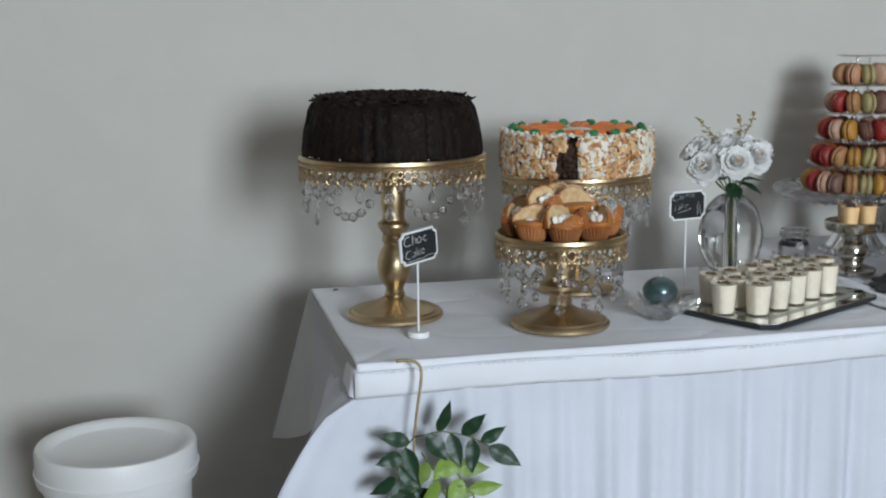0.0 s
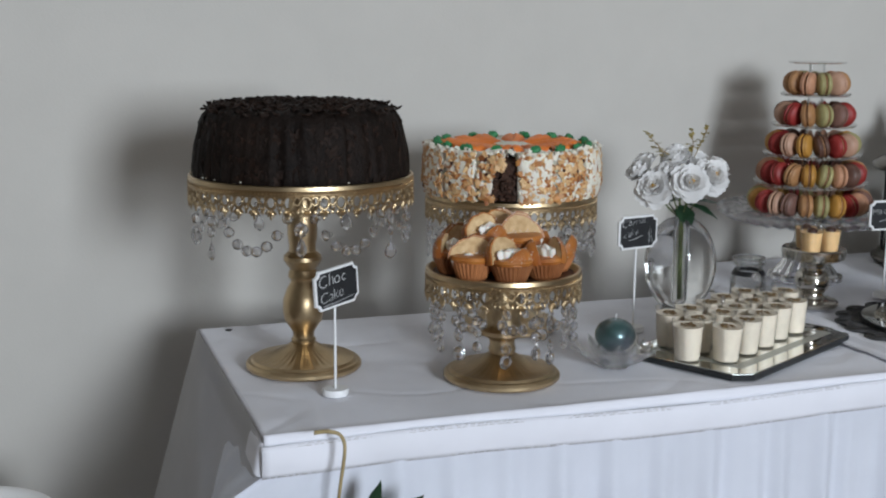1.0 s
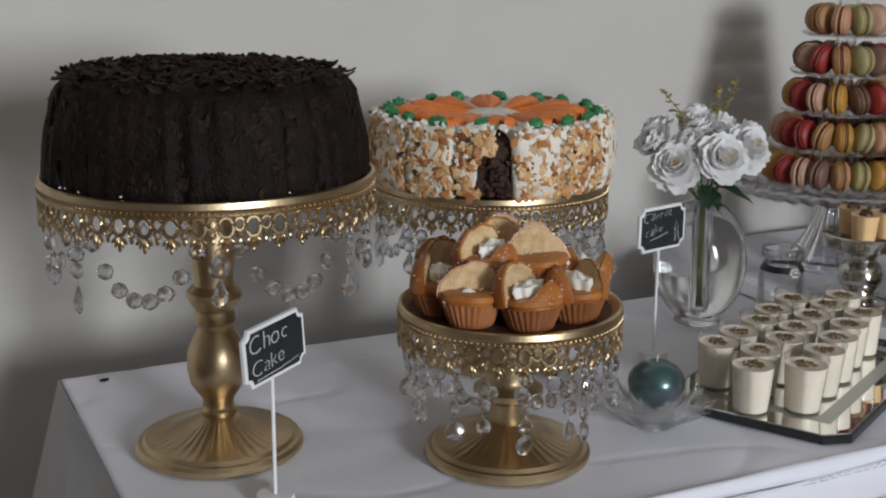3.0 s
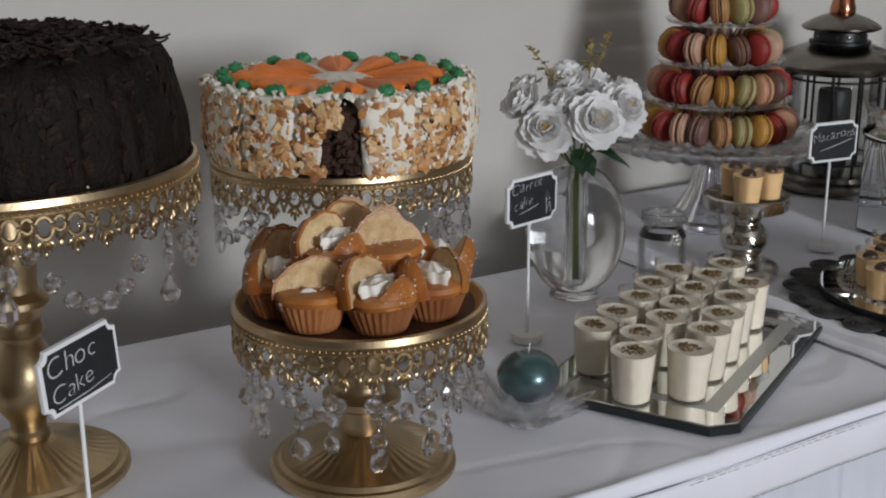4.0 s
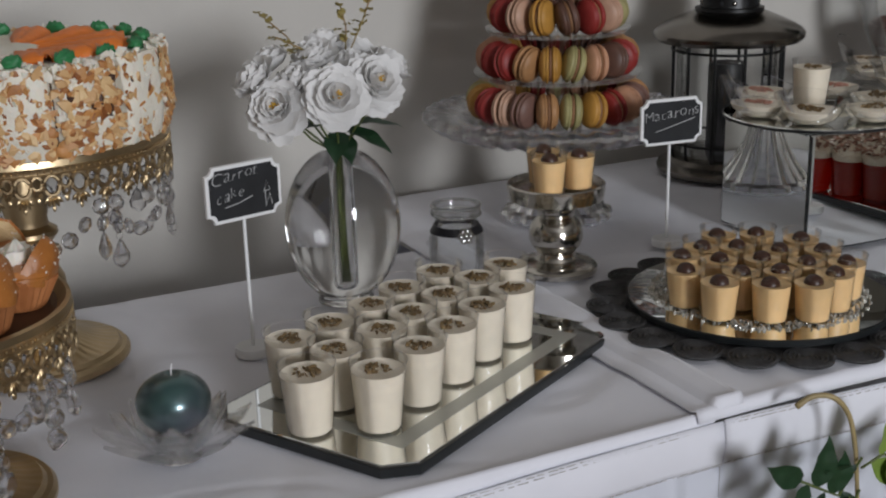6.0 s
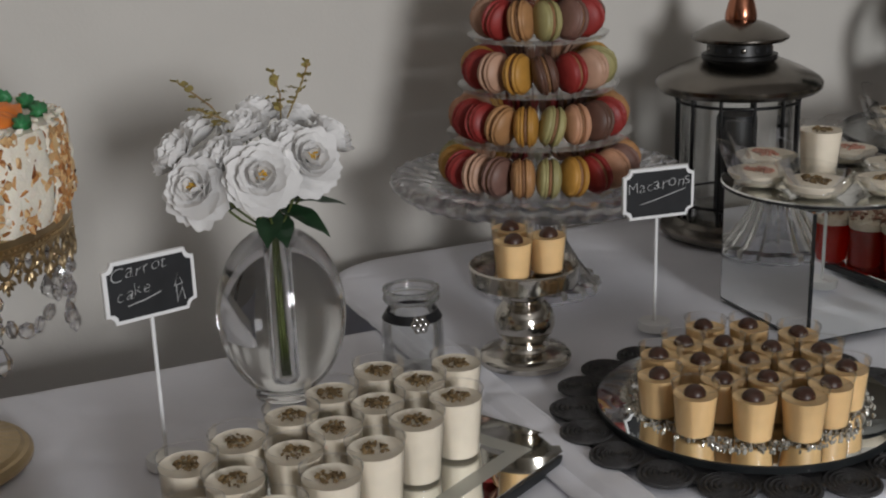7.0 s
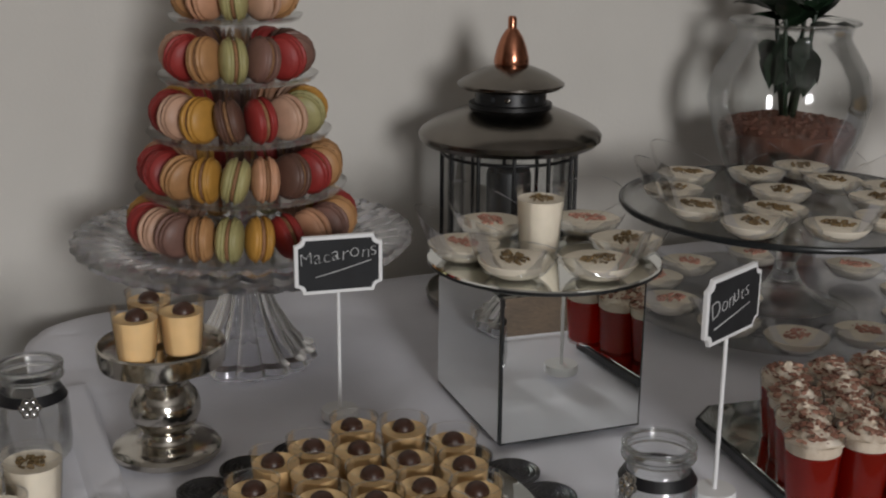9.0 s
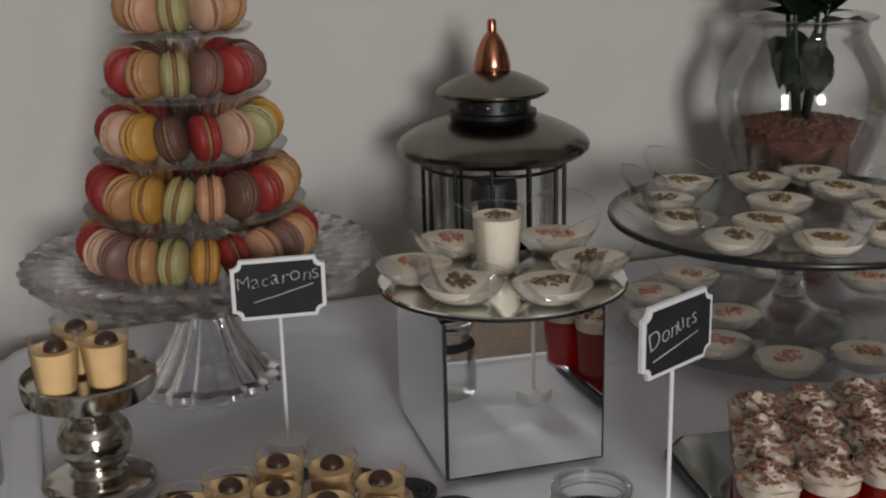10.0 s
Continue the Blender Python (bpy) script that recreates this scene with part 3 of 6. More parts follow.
def big_strands(t, R, h):
    rng = random.Random(5)
    n = 7
    for i in range(n):
        a0 = 360 * i / n + 257
        a1 = a0 + 360 / n
        hang(t, a0, R - 0.003, h - 0.040, "lBd" if i == 0 else "lbbld", rng)
        for k in range(8):
            u = k / 7
            a = a0 + (a1 - a0) * (0.13 + 0.74 * u)
            z = h - 0.042 - 0.045 * (1 - (2 * u - 1) ** 2)
            m = pose(0, 0, 0, 0, 0, a) @ pose(R - 0.006, 0, z)
            share("crystal_bead", BEAD, m @ pose(0, 0, 0, 0, 0, 90 + rng.uniform(-35, 35)) @ pose(0, 0, 0, 90 + rng.uniform(-15, 15)), t)
            m2 = pose(0, 0, 0, 0, 0, a + 140 / n / 8) @ pose(R - 0.006, 0, z + 0.001, 0, 0, 70)
            share("wire_link", LINK, m2, t)


def small_strands(t, R, h):
    rng = random.Random(11)
    n = 16
    for i in range(n):
        a = 360 * i / n + 4
        kinds = ("lblblB", "lbbllbB", "lblbb", "bblblB", "lbblb", "blbllbB")[i % 6]
        hang(t, a, R - 0.004 - 0.016 * (i % 2), h - 0.041, kinds, rng)
    for i in range(9):
        a0 = 40 * i
        for k in range(1, 5):
            u = k / 5
            z = h - 0.044 - 0.022 * (1 - (2 * u - 1) ** 2)
            m = pose(0, 0, 0, 0, 0, a0 + 40 * u) @ pose(R - 0.008, 0, z)
            share("crystal_bead", BEAD, m @ pose(0, 0, 0, 0, 0, 90 + rng.uniform(-40, 40)) @ pose(0, 0, 0, 90 + rng.uniform(-20, 20)), t)


def mid_strands(t, R, h):
    rng = random.Random(3)
    n = 8
    for i in range(n):
        a0 = 360 * i / n + 335
        hang(t, a0, R - 0.003, h - 0.040, "bbd", rng)
        hang(t, a0 + 7, R - 0.004, h - 0.040, "blbld", rng)
        for k in range(1, 7):
            u = k / 7
            z = h - 0.044 - 0.034 * (1 - (2 * u - 1) ** 2)
            m = pose(0, 0, 0, 0, 0, a0 + 45 * u) @ pose(R - 0.006, 0, z)
            share("crystal_bead", BEAD, m @ pose(0, 0, 0, 0, 0, 90 + rng.uniform(-35, 35)) @ pose(0, 0, 0, 90 + rng.uniform(-15, 15)), t)


def tall_stem(h):
    s = [(0.0165, 0.034), (0.0175, 0.040), (0.0148, 0.043), (0.0150, 0.050), (0.019, 0.056), (0.0262, 0.066), (0.0288, 0.080), (0.0280, 0.094), (0.0225, 0.108),
         (0.0172, 0.117), (0.0176, 0.121), (0.0205, 0.124), (0.0200, 0.130), (0.0175, 0.134), (0.0215, 0.139), (0.0268, 0.147), (0.0262, 0.152), (0.0190, 0.158),
         (0.0185, 0.166), (0.0208, 0.180), (0.0206, 0.205), (0.0185, 0.222), (0.0175, 0.230), (0.021, 0.238), (0.026, 0.244), (0.028, 0.250)]
    top = s[-1][1]
    return [(r, 0.034 + (z - 0.034) * (h - 0.0125 - 0.034) / (top - 0.034)) for r, z in s]


def short_stem(h):
    s = [(0.0175, 0.034), (0.019, 0.040), (0.0172, 0.046), (0.0178, 0.052), (0.024, 0.056), (0.0335, 0.060), (0.0335, 0.065), (0.026, 0.070), (0.0235, 0.075),
         (0.0255, 0.090), (0.024, 0.105), (0.022, 0.115), (0.027, 0.122), (0.032, 0.130)]
    top = s[-1][1]
    return [(r, 0.034 + (z - 0.034) * (h - 0.0125 - 0.034) / (top - 0.034)) for r, z in s]


CHOC = (0.358, 2.026)
CARROT = (0.7236, 2.155)
SMALL = (0.607, 1.893)
gold_stand(*CHOC, 0.1530, 1.0145, tall_stem, 0.0815, "tall antique gold metal cake stand with crystal swags", big_strands)
gold_stand(*CARROT, 0.1338, 0.957, tall_stem, 0.080, "middle-sized antique gold cake stand with hanging crystals", mid_strands)
gold_stand(*SMALL, 0.1048, 0.8925, short_stem, 0.0805, "low antique gold cake stand with crystal drops", small_strands)
# added disc: its dark colour gives the shade between the cupcakes
bm = lathe(bmesh.new(), [(0, 0), (0.098, 0), (0.0985, 0.001), (0.098, 0.0015), (0, 0.0015)], 64)
ob = finish("cake_board", bm, M["dish_shade"])
ob.location = (*SMALL, 0.8847)
tagged(ob, "added dark disc for the shade inside the low stand's dish", "cake board")

# ---- the cakes ----


def chocolate_cake():
    t = thing("chocolate_cake", pose(*CHOC, 1.0070) @ Matrix.Diagonal((0.995, 0.995, 1.11, 1)), "tall round chocolate cake coated in dark chocolate flakes, cut in slices", "cake")
    bm = bmesh.new()
    n, rng = 260, random.Random(2)
    prof = [(0.144, 0.0), (0.1485, 0.004), (0.1495, 0.012)]
    prof += [(0.1495 - 0.0125 * u ** 1.5, 0.012 + 0.062 * u) for u in [k / 16 for k in range(1, 17)]]
    prof += [(0.132, 0.0815), (0.123, 0.0865)] + [(0.123 * (1 - k / 14), 0.0875 + 0.009 * (k / 14)) for k in range(1, 14)] + [(0.0, 0.0970)]
    cuts = [k * 2 * math.pi / 16 + 0.1 + 0.06 * math.sin(k * 2.3) for k in range(16)]
    rings = []
    for i, (r, z) in enumerate(prof):
        if r == 0:
            rings.append([bm.verts.new((0, 0, z))] * n)
            continue
        ring = []
        for k in range(n):
            a = 2 * math.pi * k / n
            c, s = math.cos(a), math.sin(a)
            q = r
            if i <= 19:
                slat = n3(c * 16, s * 16, z * 5)
                q += 0.0042 * slat + 0.0022 * n3(c * 40, s * 40, z * 30) - 0.001
                d = min(abs((a - x + math.pi) % (2 * math.pi) - math.pi) for x in cuts)
                q -= 0.0050 * math.exp(-(d / 0.018) ** 2) * (0.6 + 0.4 * math.sin(a * 5 + z * 70))
                zz = z
            else:
                zz = z + 0.0045 * n3(c * r * 90, s * r * 90, 1.7) + 0.002 * n3(c * r * 260, s * r * 260, 4)
                zz -= 0.004 * math.exp(-((r - 0.03) / 0.02) ** 2)
            ring.append(bm.verts.new((q * c, q * s, zz)))
        rings.append(ring)
    for a, b in zip(rings, rings[1:]):
        for k in range(n):
            j = (k + 1) % n
            if b[k] is b[j]:
                bm.faces.new((a[k], a[j], b[k]))
            else:
                bm.faces.new((a[k], a[j], b[j], b[k]))
    part("body", bm, M["choc"], t, "", 180)
    # slanting slabs on the side, curls and shards on the top
    bm = bmesh.new()

    def flake(m, w, h, bend, th=0.0011):
        rows = []
        for side in (0, 1):
            g = []
            for i in range(4):
                for j in range(3):
                    u, v = i / 3 - 0.5, j / 2 - 0.5
                    rag = 1 + 0.25 * math.sin(i * 5.1 + j * 3.3 + w * 900)
                    g.append(bm.verts.new(m @ Vector((u * w * rag, bend * (u * u * 4) + side * th, v * h * rag))))
            rows.append(g)
        for side, g in enumerate(rows):
            for i in range(3):
                for j in range(2):
                    q = [g[i * 3 + j], g[(i + 1) * 3 + j], g[(i + 1) * 3 + j + 1], g[i * 3 + j + 1]]
                    bm.faces.new(q if side == 0 else q[::-1])
        rim = [0, 3, 6, 9, 10, 11, 8, 5, 2, 1]
        for p, q in zip(rim, rim[1:] + rim[:1]):
            bm.faces.new((rows[0][q], rows[0][p], rows[1][p], rows[1][q]))
    for i in range(520):
        a = rng.uniform(0, 360)
        z = rng.uniform(0.008, 0.072)
        r = 0.1490 - 0.0125 * (z / 0.07) ** 1.5 + rng.uniform(-0.0016, 0.0002)
        m = pose(0, 0, z, 0, 0, a) @ pose(r, 0, 0, 0, 0, 90) @ pose(0, 0, 0, rng.uniform(2, 9), rng.uniform(-10, 10), rng.uniform(-4, 4))
        flake(m, rng.uniform(0.004, 0.013), rng.uniform(0.005, 0.016), -0.0008, 0.0009)
    for i in range(480):
        a, r = rng.uniform(0, 360), 0.134 * math.sqrt(rng.uniform(0.03, 1))
        zz = 0.0870 + 0.008 * (1 - r / 0.134) - (0.004 if r > 0.125 else 0)
        m = pose(0, 0, zz + rng.uniform(0, 0.003), 0, 0, a) @ pose(r, 0, 0, rng.uniform(66, 114), rng.uniform(-18, 18), rng.uniform(0, 180))
        flake(m, rng.uniform(0.005, 0.013), rng.uniform(0.004, 0.010), rng.uniform(0.0005, 0.002), 0.0016)
    ob = part("flake_coating", bm, M["choc_flake"], t, "ragged dark chocolate flakes", 50)
    ob["kind"] = "stuff"
    # crumbs at the foot
    bm = bmesh.new()
    for i in range(12):
        a = rng.uniform(0, 6.283)
        r = rng.uniform(0.1495, 0.1515)
        ball(bm, scaled(r * math.cos(a), r * math.sin(a), 0.009, rng.uniform(0.0006, 0.0016), rng.uniform(0.0006, 0.0016), 0.001), 1)
    part("crumbs", bm, M["cream"], t, "pale crumbs at the cake's foot")["kind"] = "stuff"


chocolate_cake()


def carrot_cake():
    t = thing("carrot_cake", pose(*CARROT, 0.9565), "round carrot cake, sliced, with nut-crusted cream sides and orange piping", "cake")
    rng = random.Random(8)
    n, r0, r1, h = 14, 0.1428, 0.1385, 0.0745
    gap_i = 10
    centre = -122.0
    for i in range(n):
        a0 = math.radians(centre + 360 / n * (i - gap_i) - 180 / n)
        a1 = a0 + 2 * math.pi / n
        g = 0.015 if i != gap_i else 0.03
        a0, a1 = a0 + g, a1 - (g if i != gap_i - 1 else 0.012)
        off = rng.uniform(-0.0030, 0.0020) - (0.006 if i == gap_i else 0)
        if i == gap_i:
            a1 -= 0.055
        bm = bmesh.new()
        k, hz = 9, 9

        def surf(u, v):
            a = a0 + (a1 - a0) * u
            low = 0.60 * min(1.0, max(0.0, (u - 0.42) / 0.22)) if i == gap_i else 0.0
            v = low + (1 - low) * v
            r = r0 + (r1 - r0) * v - 0.008 * max(0.0, 1 - v / 0.25) + off + 0.0032 * n3(math.cos(a) * 18, math.sin(a) * 18, v * 6)
            edge = 0.004 * (max(0, abs(2 * u - 1) - 0.75) / 0.25) ** 2
            r -= edge + 0.005 * max(0, v - 0.9) * 10 * 0.6
            return Vector((r * math.cos(a), r * math.sin(a), h * v))
        side = grid(bm, k, hz, surf)
        mid = [bm.verts.new((0.002 * math.cos((a0 + a1) / 2), 0.002 * math.sin((a0 + a1) / 2), z)) for z in ((0.35 * h if i == gap_i else 0), h - 0.004)]
        for u in range(k):
            bm.faces.new((side[u][hz], side[u + 1][hz], mid[1]))
            bm.faces.new((side[u + 1][0], side[u][0], mid[0]))
        bm.faces.new([mid[0], mid[1]] + [side[0][v] for v in range(hz, -1, -1)])
        bm.faces.new([mid[1], mid[0]] + [side[k][v] for v in range(hz + 1)])
        ob = part("slice", bm, M["cream"], t, "wedge of cake coated in cream", 60)
        if i == gap_i:
            ob.matrix_basis = pose(r0 * math.cos(a0), r0 * math.sin(a0), 0, 0, 0, math.degrees(a0)) @ pose(0, 0, 0, 9, 0, 0) @ pose(r0 * math.cos(a0), r0 * math.sin(a0), 0, 0, 0, math.degrees(a0)).inverted()
    # the dark sponge that shows in the gap
    bm = bmesh.new()
    lathe(bm, [(0, 0.002), (0.128, 0.002), (0.129, 0.02), (0.126, 0.060), (0.1, 0.062), (0, 0.062)], 60, mod=lambda a, i: 1 + 0.012 * math.sin(a * 37) + 0.008 * math.sin(a * 61))
    part("sponge", bm, M["sponge"], t, "dark moist carrot sponge")
    bm = bmesh.new()
    for i in range(60):
        a = math.radians(centre + rng.uniform(-2, 12))
        r = rng.uniform(0.122, 0.137)
        ball(bm, scaled(r * math.cos(a), r * math.sin(a), 0.005 + 0.038 * rng.random() ** 1.6, rng.uniform(0.002, 0.008), rng.uniform(0.002, 0.007), rng.uniform(0.002, 0.006)), 1, 0.45, rng)
    part("sponge_crumble", bm, M["sponge"], t, "loose dark sponge crumbs in the cut")["kind"] = "stuff"
    # nut pieces pressed into the side
    for name, mat, count, lo, hi in (("nut_crust", "nut", 1050, 0.0024, 0.0070), ("pale_nut_crust", "nut_pale", 2000, 0.0024, 0.0074), ("cream_crust", "cream", 620, 0.0012, 0.0052),
                                     ("raisin_crust", "raisin", 85, 0.0026, 0.0064)):
        bm = bmesh.new()
        for i in range(count):
            a = rng.uniform(0, 2 * math.pi)
            z = h * (rng.random() ** 1.0) * 0.97
            da = (a - math.radians(centre) + math.pi) % (2 * math.pi) - math.pi
            if 0.10 < da < 0.24 or (-0.03 < da < 0.20 and z < h * 0.62):
                continue
            ph = ((a - math.radians(centre) + math.pi / n) % (2 * math.pi / n)) / (2 * math.pi / n)
            if name == "cream_crust" and (ph < 0.045 or ph > 0.955):
                continue
            if name != "cream_crust" and (ph < 0.09 or ph > 0.93) and rng.random() < 0.85:
                continue
            r = r0 + (r1 - r0) * z / h - 0.0018 - 0.008 * max(0.0, 1 - z / h / 0.25)
            s = lo + (hi - lo) * rng.random() ** 1.6
            flat = 0.45 if name == "cream_crust" else 0.30
            m = pose(0, 0, z, 0, 0, math.degrees(a)) @ scaled(r + rng.uniform(0, 0.0012), 0, 0, s * flat, s, s * rng.uniform(0.5, 1.0), rng.uniform(-80, 80), rng.uniform(-14, 14), rng.uniform(-22, 22))
            ball(bm, m, 1, 0.55, rng)
        part(name, bm, M[mat], t, {"nut_crust": "brown toasted nut pieces", "pale_nut_crust": "pale chopped nut pieces", "cream_crust": "rough lumps of white cream",
                                  "raisin_crust": "dark raisins"}[name], 28)["kind"] = "stuff"
    # crumbs of cream along the upper rim
    bm = bmesh.new()
    for i in range(420):
        a, r = rng.uniform(0, 2 * math.pi), 0.138 - 0.020 * rng.random() ** 1.7
        s = 0.0008 + 0.0042 * rng.random() ** 2.2
        ball(bm, scaled(r * math.cos(a), r * math.sin(a), h + rng.uniform(-0.004, 0.0025), s * 1.2, s, s * rng.uniform(0.5, 1.1), rng.uniform(0, 90), 0, rng.uniform(0, 180)), 1, 0.5, rng)
    part("rim_cream", bm, M["cream"], t, "crumbly white cream along the rim", 28)["kind"] = "stuff"
    # orange piped petals
    for i in range(12):
        a = 360 / 12 * i + 8
        bm = bmesh.new()
        ln = rng.uniform(0.076, 0.088)

        def pet(u, v):
            w = 0.0008 + 0.0262 * u ** 1.15 * (1 if u < 0.70 else math.sqrt(max(0.0, 1 - ((u - 0.70) / 0.302) ** 2)))
            q = 2 * v - 1
            z = 0.0125 * max(0.0, 1 - q * q) ** 0.55 * (0.25 + 0.75 * u) * (1 if u < 0.92 else 0.7) - 0.0038 * u * math.exp(-(q / 0.13) ** 2) + 0.0006 * math.sin(u * 40)
            return Vector((0.026 + ln * 1.04 * u, q * w, z + h - 0.002))
        grid(bm, 16, 16, pet)
        ob = part("orange_petal", bm, M["orange"], t, "", 180)
        ob.matrix_basis = pose(0, 0, 0, 0, 0, a + rng.uniform(-3, 3))
    for i in range(16):
        a = 360 / 16 * i + 14 + rng.uniform(-4, 4)
        bm = bmesh.new()
        ln, fat = rng.uniform(0.85, 1.2), rng.uniform(0.85, 1.15)
        prof = [(r * fat, (z - 0.008) * ln) for r, z in ((0, -0.001), (0.0034, 0), (0.0062, 0.003), (0.0050, 0.0055), (0.0066, 0.008), (0.0050, 0.0105), (0.0058, 0.013), (0.0030, 0.0165), (0, 0.019))]
        lathe(bm, prof, 30, pose(0.119, 0, h + 0.0035, 90, 0, rng.uniform(-25, 25)), mod=lambda a, i: 1 + 0.16 * math.cos(6 * a + 0.8 * i))
        ob = part("green_rosette", bm, M["green"], t, "", 60)
        ob.matrix_basis = pose(0, 0, 0, 0, 0, a)
    bm = bmesh.new()
    lathe(bm, [(0.0, h + 0.0045), (0.02, h + 0.003), (0.034, h - 0.001), (0.034, h - 0.004)], 40, mod=lambda a, i: 1 + 0.1 * math.sin(a * 9))
    part("centre_cream", bm, M["cream"], t)
    # one chip of nut fallen on the rim
    bm = bmesh.new()
    ball(bm, scaled(0.018, -0.1362, 0.006, 0.007, 0.0025, 0.006), 2, 0.15, rng)
    part("nut_chip", bm, M["nut"], t, "loose toasted nut at the rim")


carrot_cake()

# ---- butterfly cupcakes ----


def cupcake(x, y, z, turn, kind, rng):
    t = thing("cupcake", pose(x, y, z, 0, 0, turn), "golden butterfly cupcake with cream between two cake wings", "cupcake", "cupcakes on the low stand")
    t.matrix_basis = pose(x, y, z, rng.uniform(-5, 5), rng.uniform(-5, 5), turn) @ Matrix.Diagonal((0.95, 0.95, 1.0, 1))
    prof = [(0, 0.0), (0.0195, 0.0), (0.0212, 0.002)] + [(0.0212 + 0.0088 * u, 0.002 + 0.0205 * u) for u in (0.25, 0.5, 0.75, 1)] + [(0.0290, 0.0232), (0, 0.022)]
    bm = lathe(bmesh.new(), prof, 120, mod=lambda a, i: 1 + (0.026 * math.cos(30 * a) if 2 <= i <= 6 else 0))
    part("paper_case", bm, M["wrapper"], t, "ribbed orange-brown baking case")
    bm = lathe(bmesh.new(), [(0.0275, 0.0205), (0.0290, 0.0238), (0.0310, 0.0265), (0.0290, 0.0305), (0.021, 0.0325), (0, 0.033)], 36, mod=lambda a, i: 1 + 0.03 * math.sin(a * 5 + turn))
    part("sponge", bm, M["bun"], t, "browned cake top")

    # half of the cut-off cake top: a pale flat face and a browned rounded back
    def wing(side, off, lean, spin, size, tall=1.0, deep=0.014):
        size, deep = size * 1.16, deep * 1.28
        bm = bmesh.new()
        m = pose(0, 0, 0.0265, 0, 0, spin) @ pose(0, side * off, 0, -side * lean, 0, 0)
        n, wob = 14, rng.uniform(0, 6)
        lump = lambda k: 1 + 0.06 * math.sin(k * 0.7 + wob) + 0.025 * math.sin(k * 2.3 + wob)
        rows = []
        for j in range(6):
            th = j / 5 * math.pi / 2
            c, s = math.cos(th) ** 0.75, math.sin(th)
            rows.append([bm.verts.new(m @ Vector((size * lump(k) * math.cos(math.pi * k / n) * c, side * deep * s, size * tall * lump(k) * math.sin(math.pi * k / n) * c - 0.002))) for k in range(n + 1)])
        rows_at = [v.co.copy() for row in rows[:4] for v in row[2:-2]]
        for a, b in zip(rows, rows[1:]):
            for k in range(n):
                q = (a[k], b[k], b[k + 1], a[k + 1])
                bm.faces.new(q if side > 0 else q[::-1])
        bm.faces.new(rows[0] if side < 0 else rows[0][::-1])
        bmesh.ops.remove_doubles(bm, verts=bm.verts, dist=1e-5)
        w = part("cake_wing", bm, M["bun"], t, "half dome of browned cake", 60)
        bm = bmesh.new()
        for p in range(70):
            at = rng.choice(rows_at)
            s = 0.00022 + 0.0007 * rng.random() ** 3
            ball(bm, Matrix.Translation(at + Vector((rng.uniform(-0.002, 0.002), rng.uniform(-0.002, 0.002), rng.uniform(-0.001, 0.001)))) @ Matrix.Diagonal((s * 1.5, s, s, 1)), 1, 0.4, rng)
        part("sugar_dust", bm, M["sugar"], w, "specks of icing sugar")["kind"] = "stuff"
        bm = bmesh.new()
        c = bm.verts.new(m @ Vector((0, -side * 0.0016, size * 0.3)))
        ring = [bm.verts.new(m @ Vector((size * 0.925 * lump(k) * math.cos(math.pi * k / n), -side * 0.0006, size * tall * 0.93 * lump(k) * math.sin(math.pi * k / n) - 0.0016))) for k in range(n + 1)]
        for k in range(n + 1):
            q = (c, ring[k], ring[(k + 1) % (n + 1)])
            bm.faces.new(q if side < 0 else q[::-1])
        part("cut_face", bm, M["crumb"], w, "pale crumb of the cut cake")
    if kind == 2:
        wing(1, 0.000, rng.uniform(4, 14), rng.uniform(-8, 8), rng.uniform(0.0275, 0.0300), 1.02, 0.014)
        wing(1, 0.014, rng.uniform(6, 18), rng.uniform(-40, 40), rng.uniform(0.023, 0.026), 1.2, 0.012)
    elif kind == 1:
        wing(1, 0.009, rng.uniform(6, 16), rng.uniform(-14, 14), rng.uniform(0.0275, 0.0300), 1.10, 0.018)
        wing(-1, 0.010, rng.uniform(26, 40), rng.uniform(-24, 6), rng.uniform(0.020, 0.023), 0.9, 0.014)
    else:
        wing(1, 0.011, rng.uniform(4, 20), rng.uniform(-16, 16), rng.uniform(0.0230, 0.0255), 1.05, 0.014)
        wing(-1, 0.011, rng.uniform(8, 26), rng.uniform(-16, 16), rng.uniform(0.0230, 0.0250), 1.05, 0.014)
    bm = bmesh.new()
    k = rng.uniform(0.84, 1.0) if kind == 0 else rng.uniform(0.74, 0.95)
    prof = [(0.012, 0.038), (0.0135, 0.043), (0.0125, 0.048), (0.0095, 0.052 * k), (0.006, 0.056 * k), (0.002, 0.060 * k), (0, 0.061 * k)]
    lathe(bm, prof, 48, pose(0, 0, 0) @ Matrix.Diagonal((1.6, 0.75, 1, 1)) @ pose(rng.uniform(-0.004, 0.004), -0.014 if kind == 2 else 0, -0.020 if kind == 2 else -0.006), mod=lambda a, i: 1 + 0.13 * math.cos(6 * a + i * 0.7))
    part("piped_cream", bm, M["whip"], t, "star-piped swirl of white cream", 60)
    bm = bmesh.new()
    for i in range(40):
        a, r = rng.uniform(0, 6.28), rng.uniform(0.008, 0.029)
        s = rng.uniform(0.0002, 0.0006)
        ball(bm, scaled(r * math.cos(a), r * math.sin(a), 0.034 + rng.uniform(0, 0.004), s * 2, s * 2, s), 1)
    part("sugar_dust", bm, M["sugar"], t, "specks of icing sugar")["kind"] = "stuff"


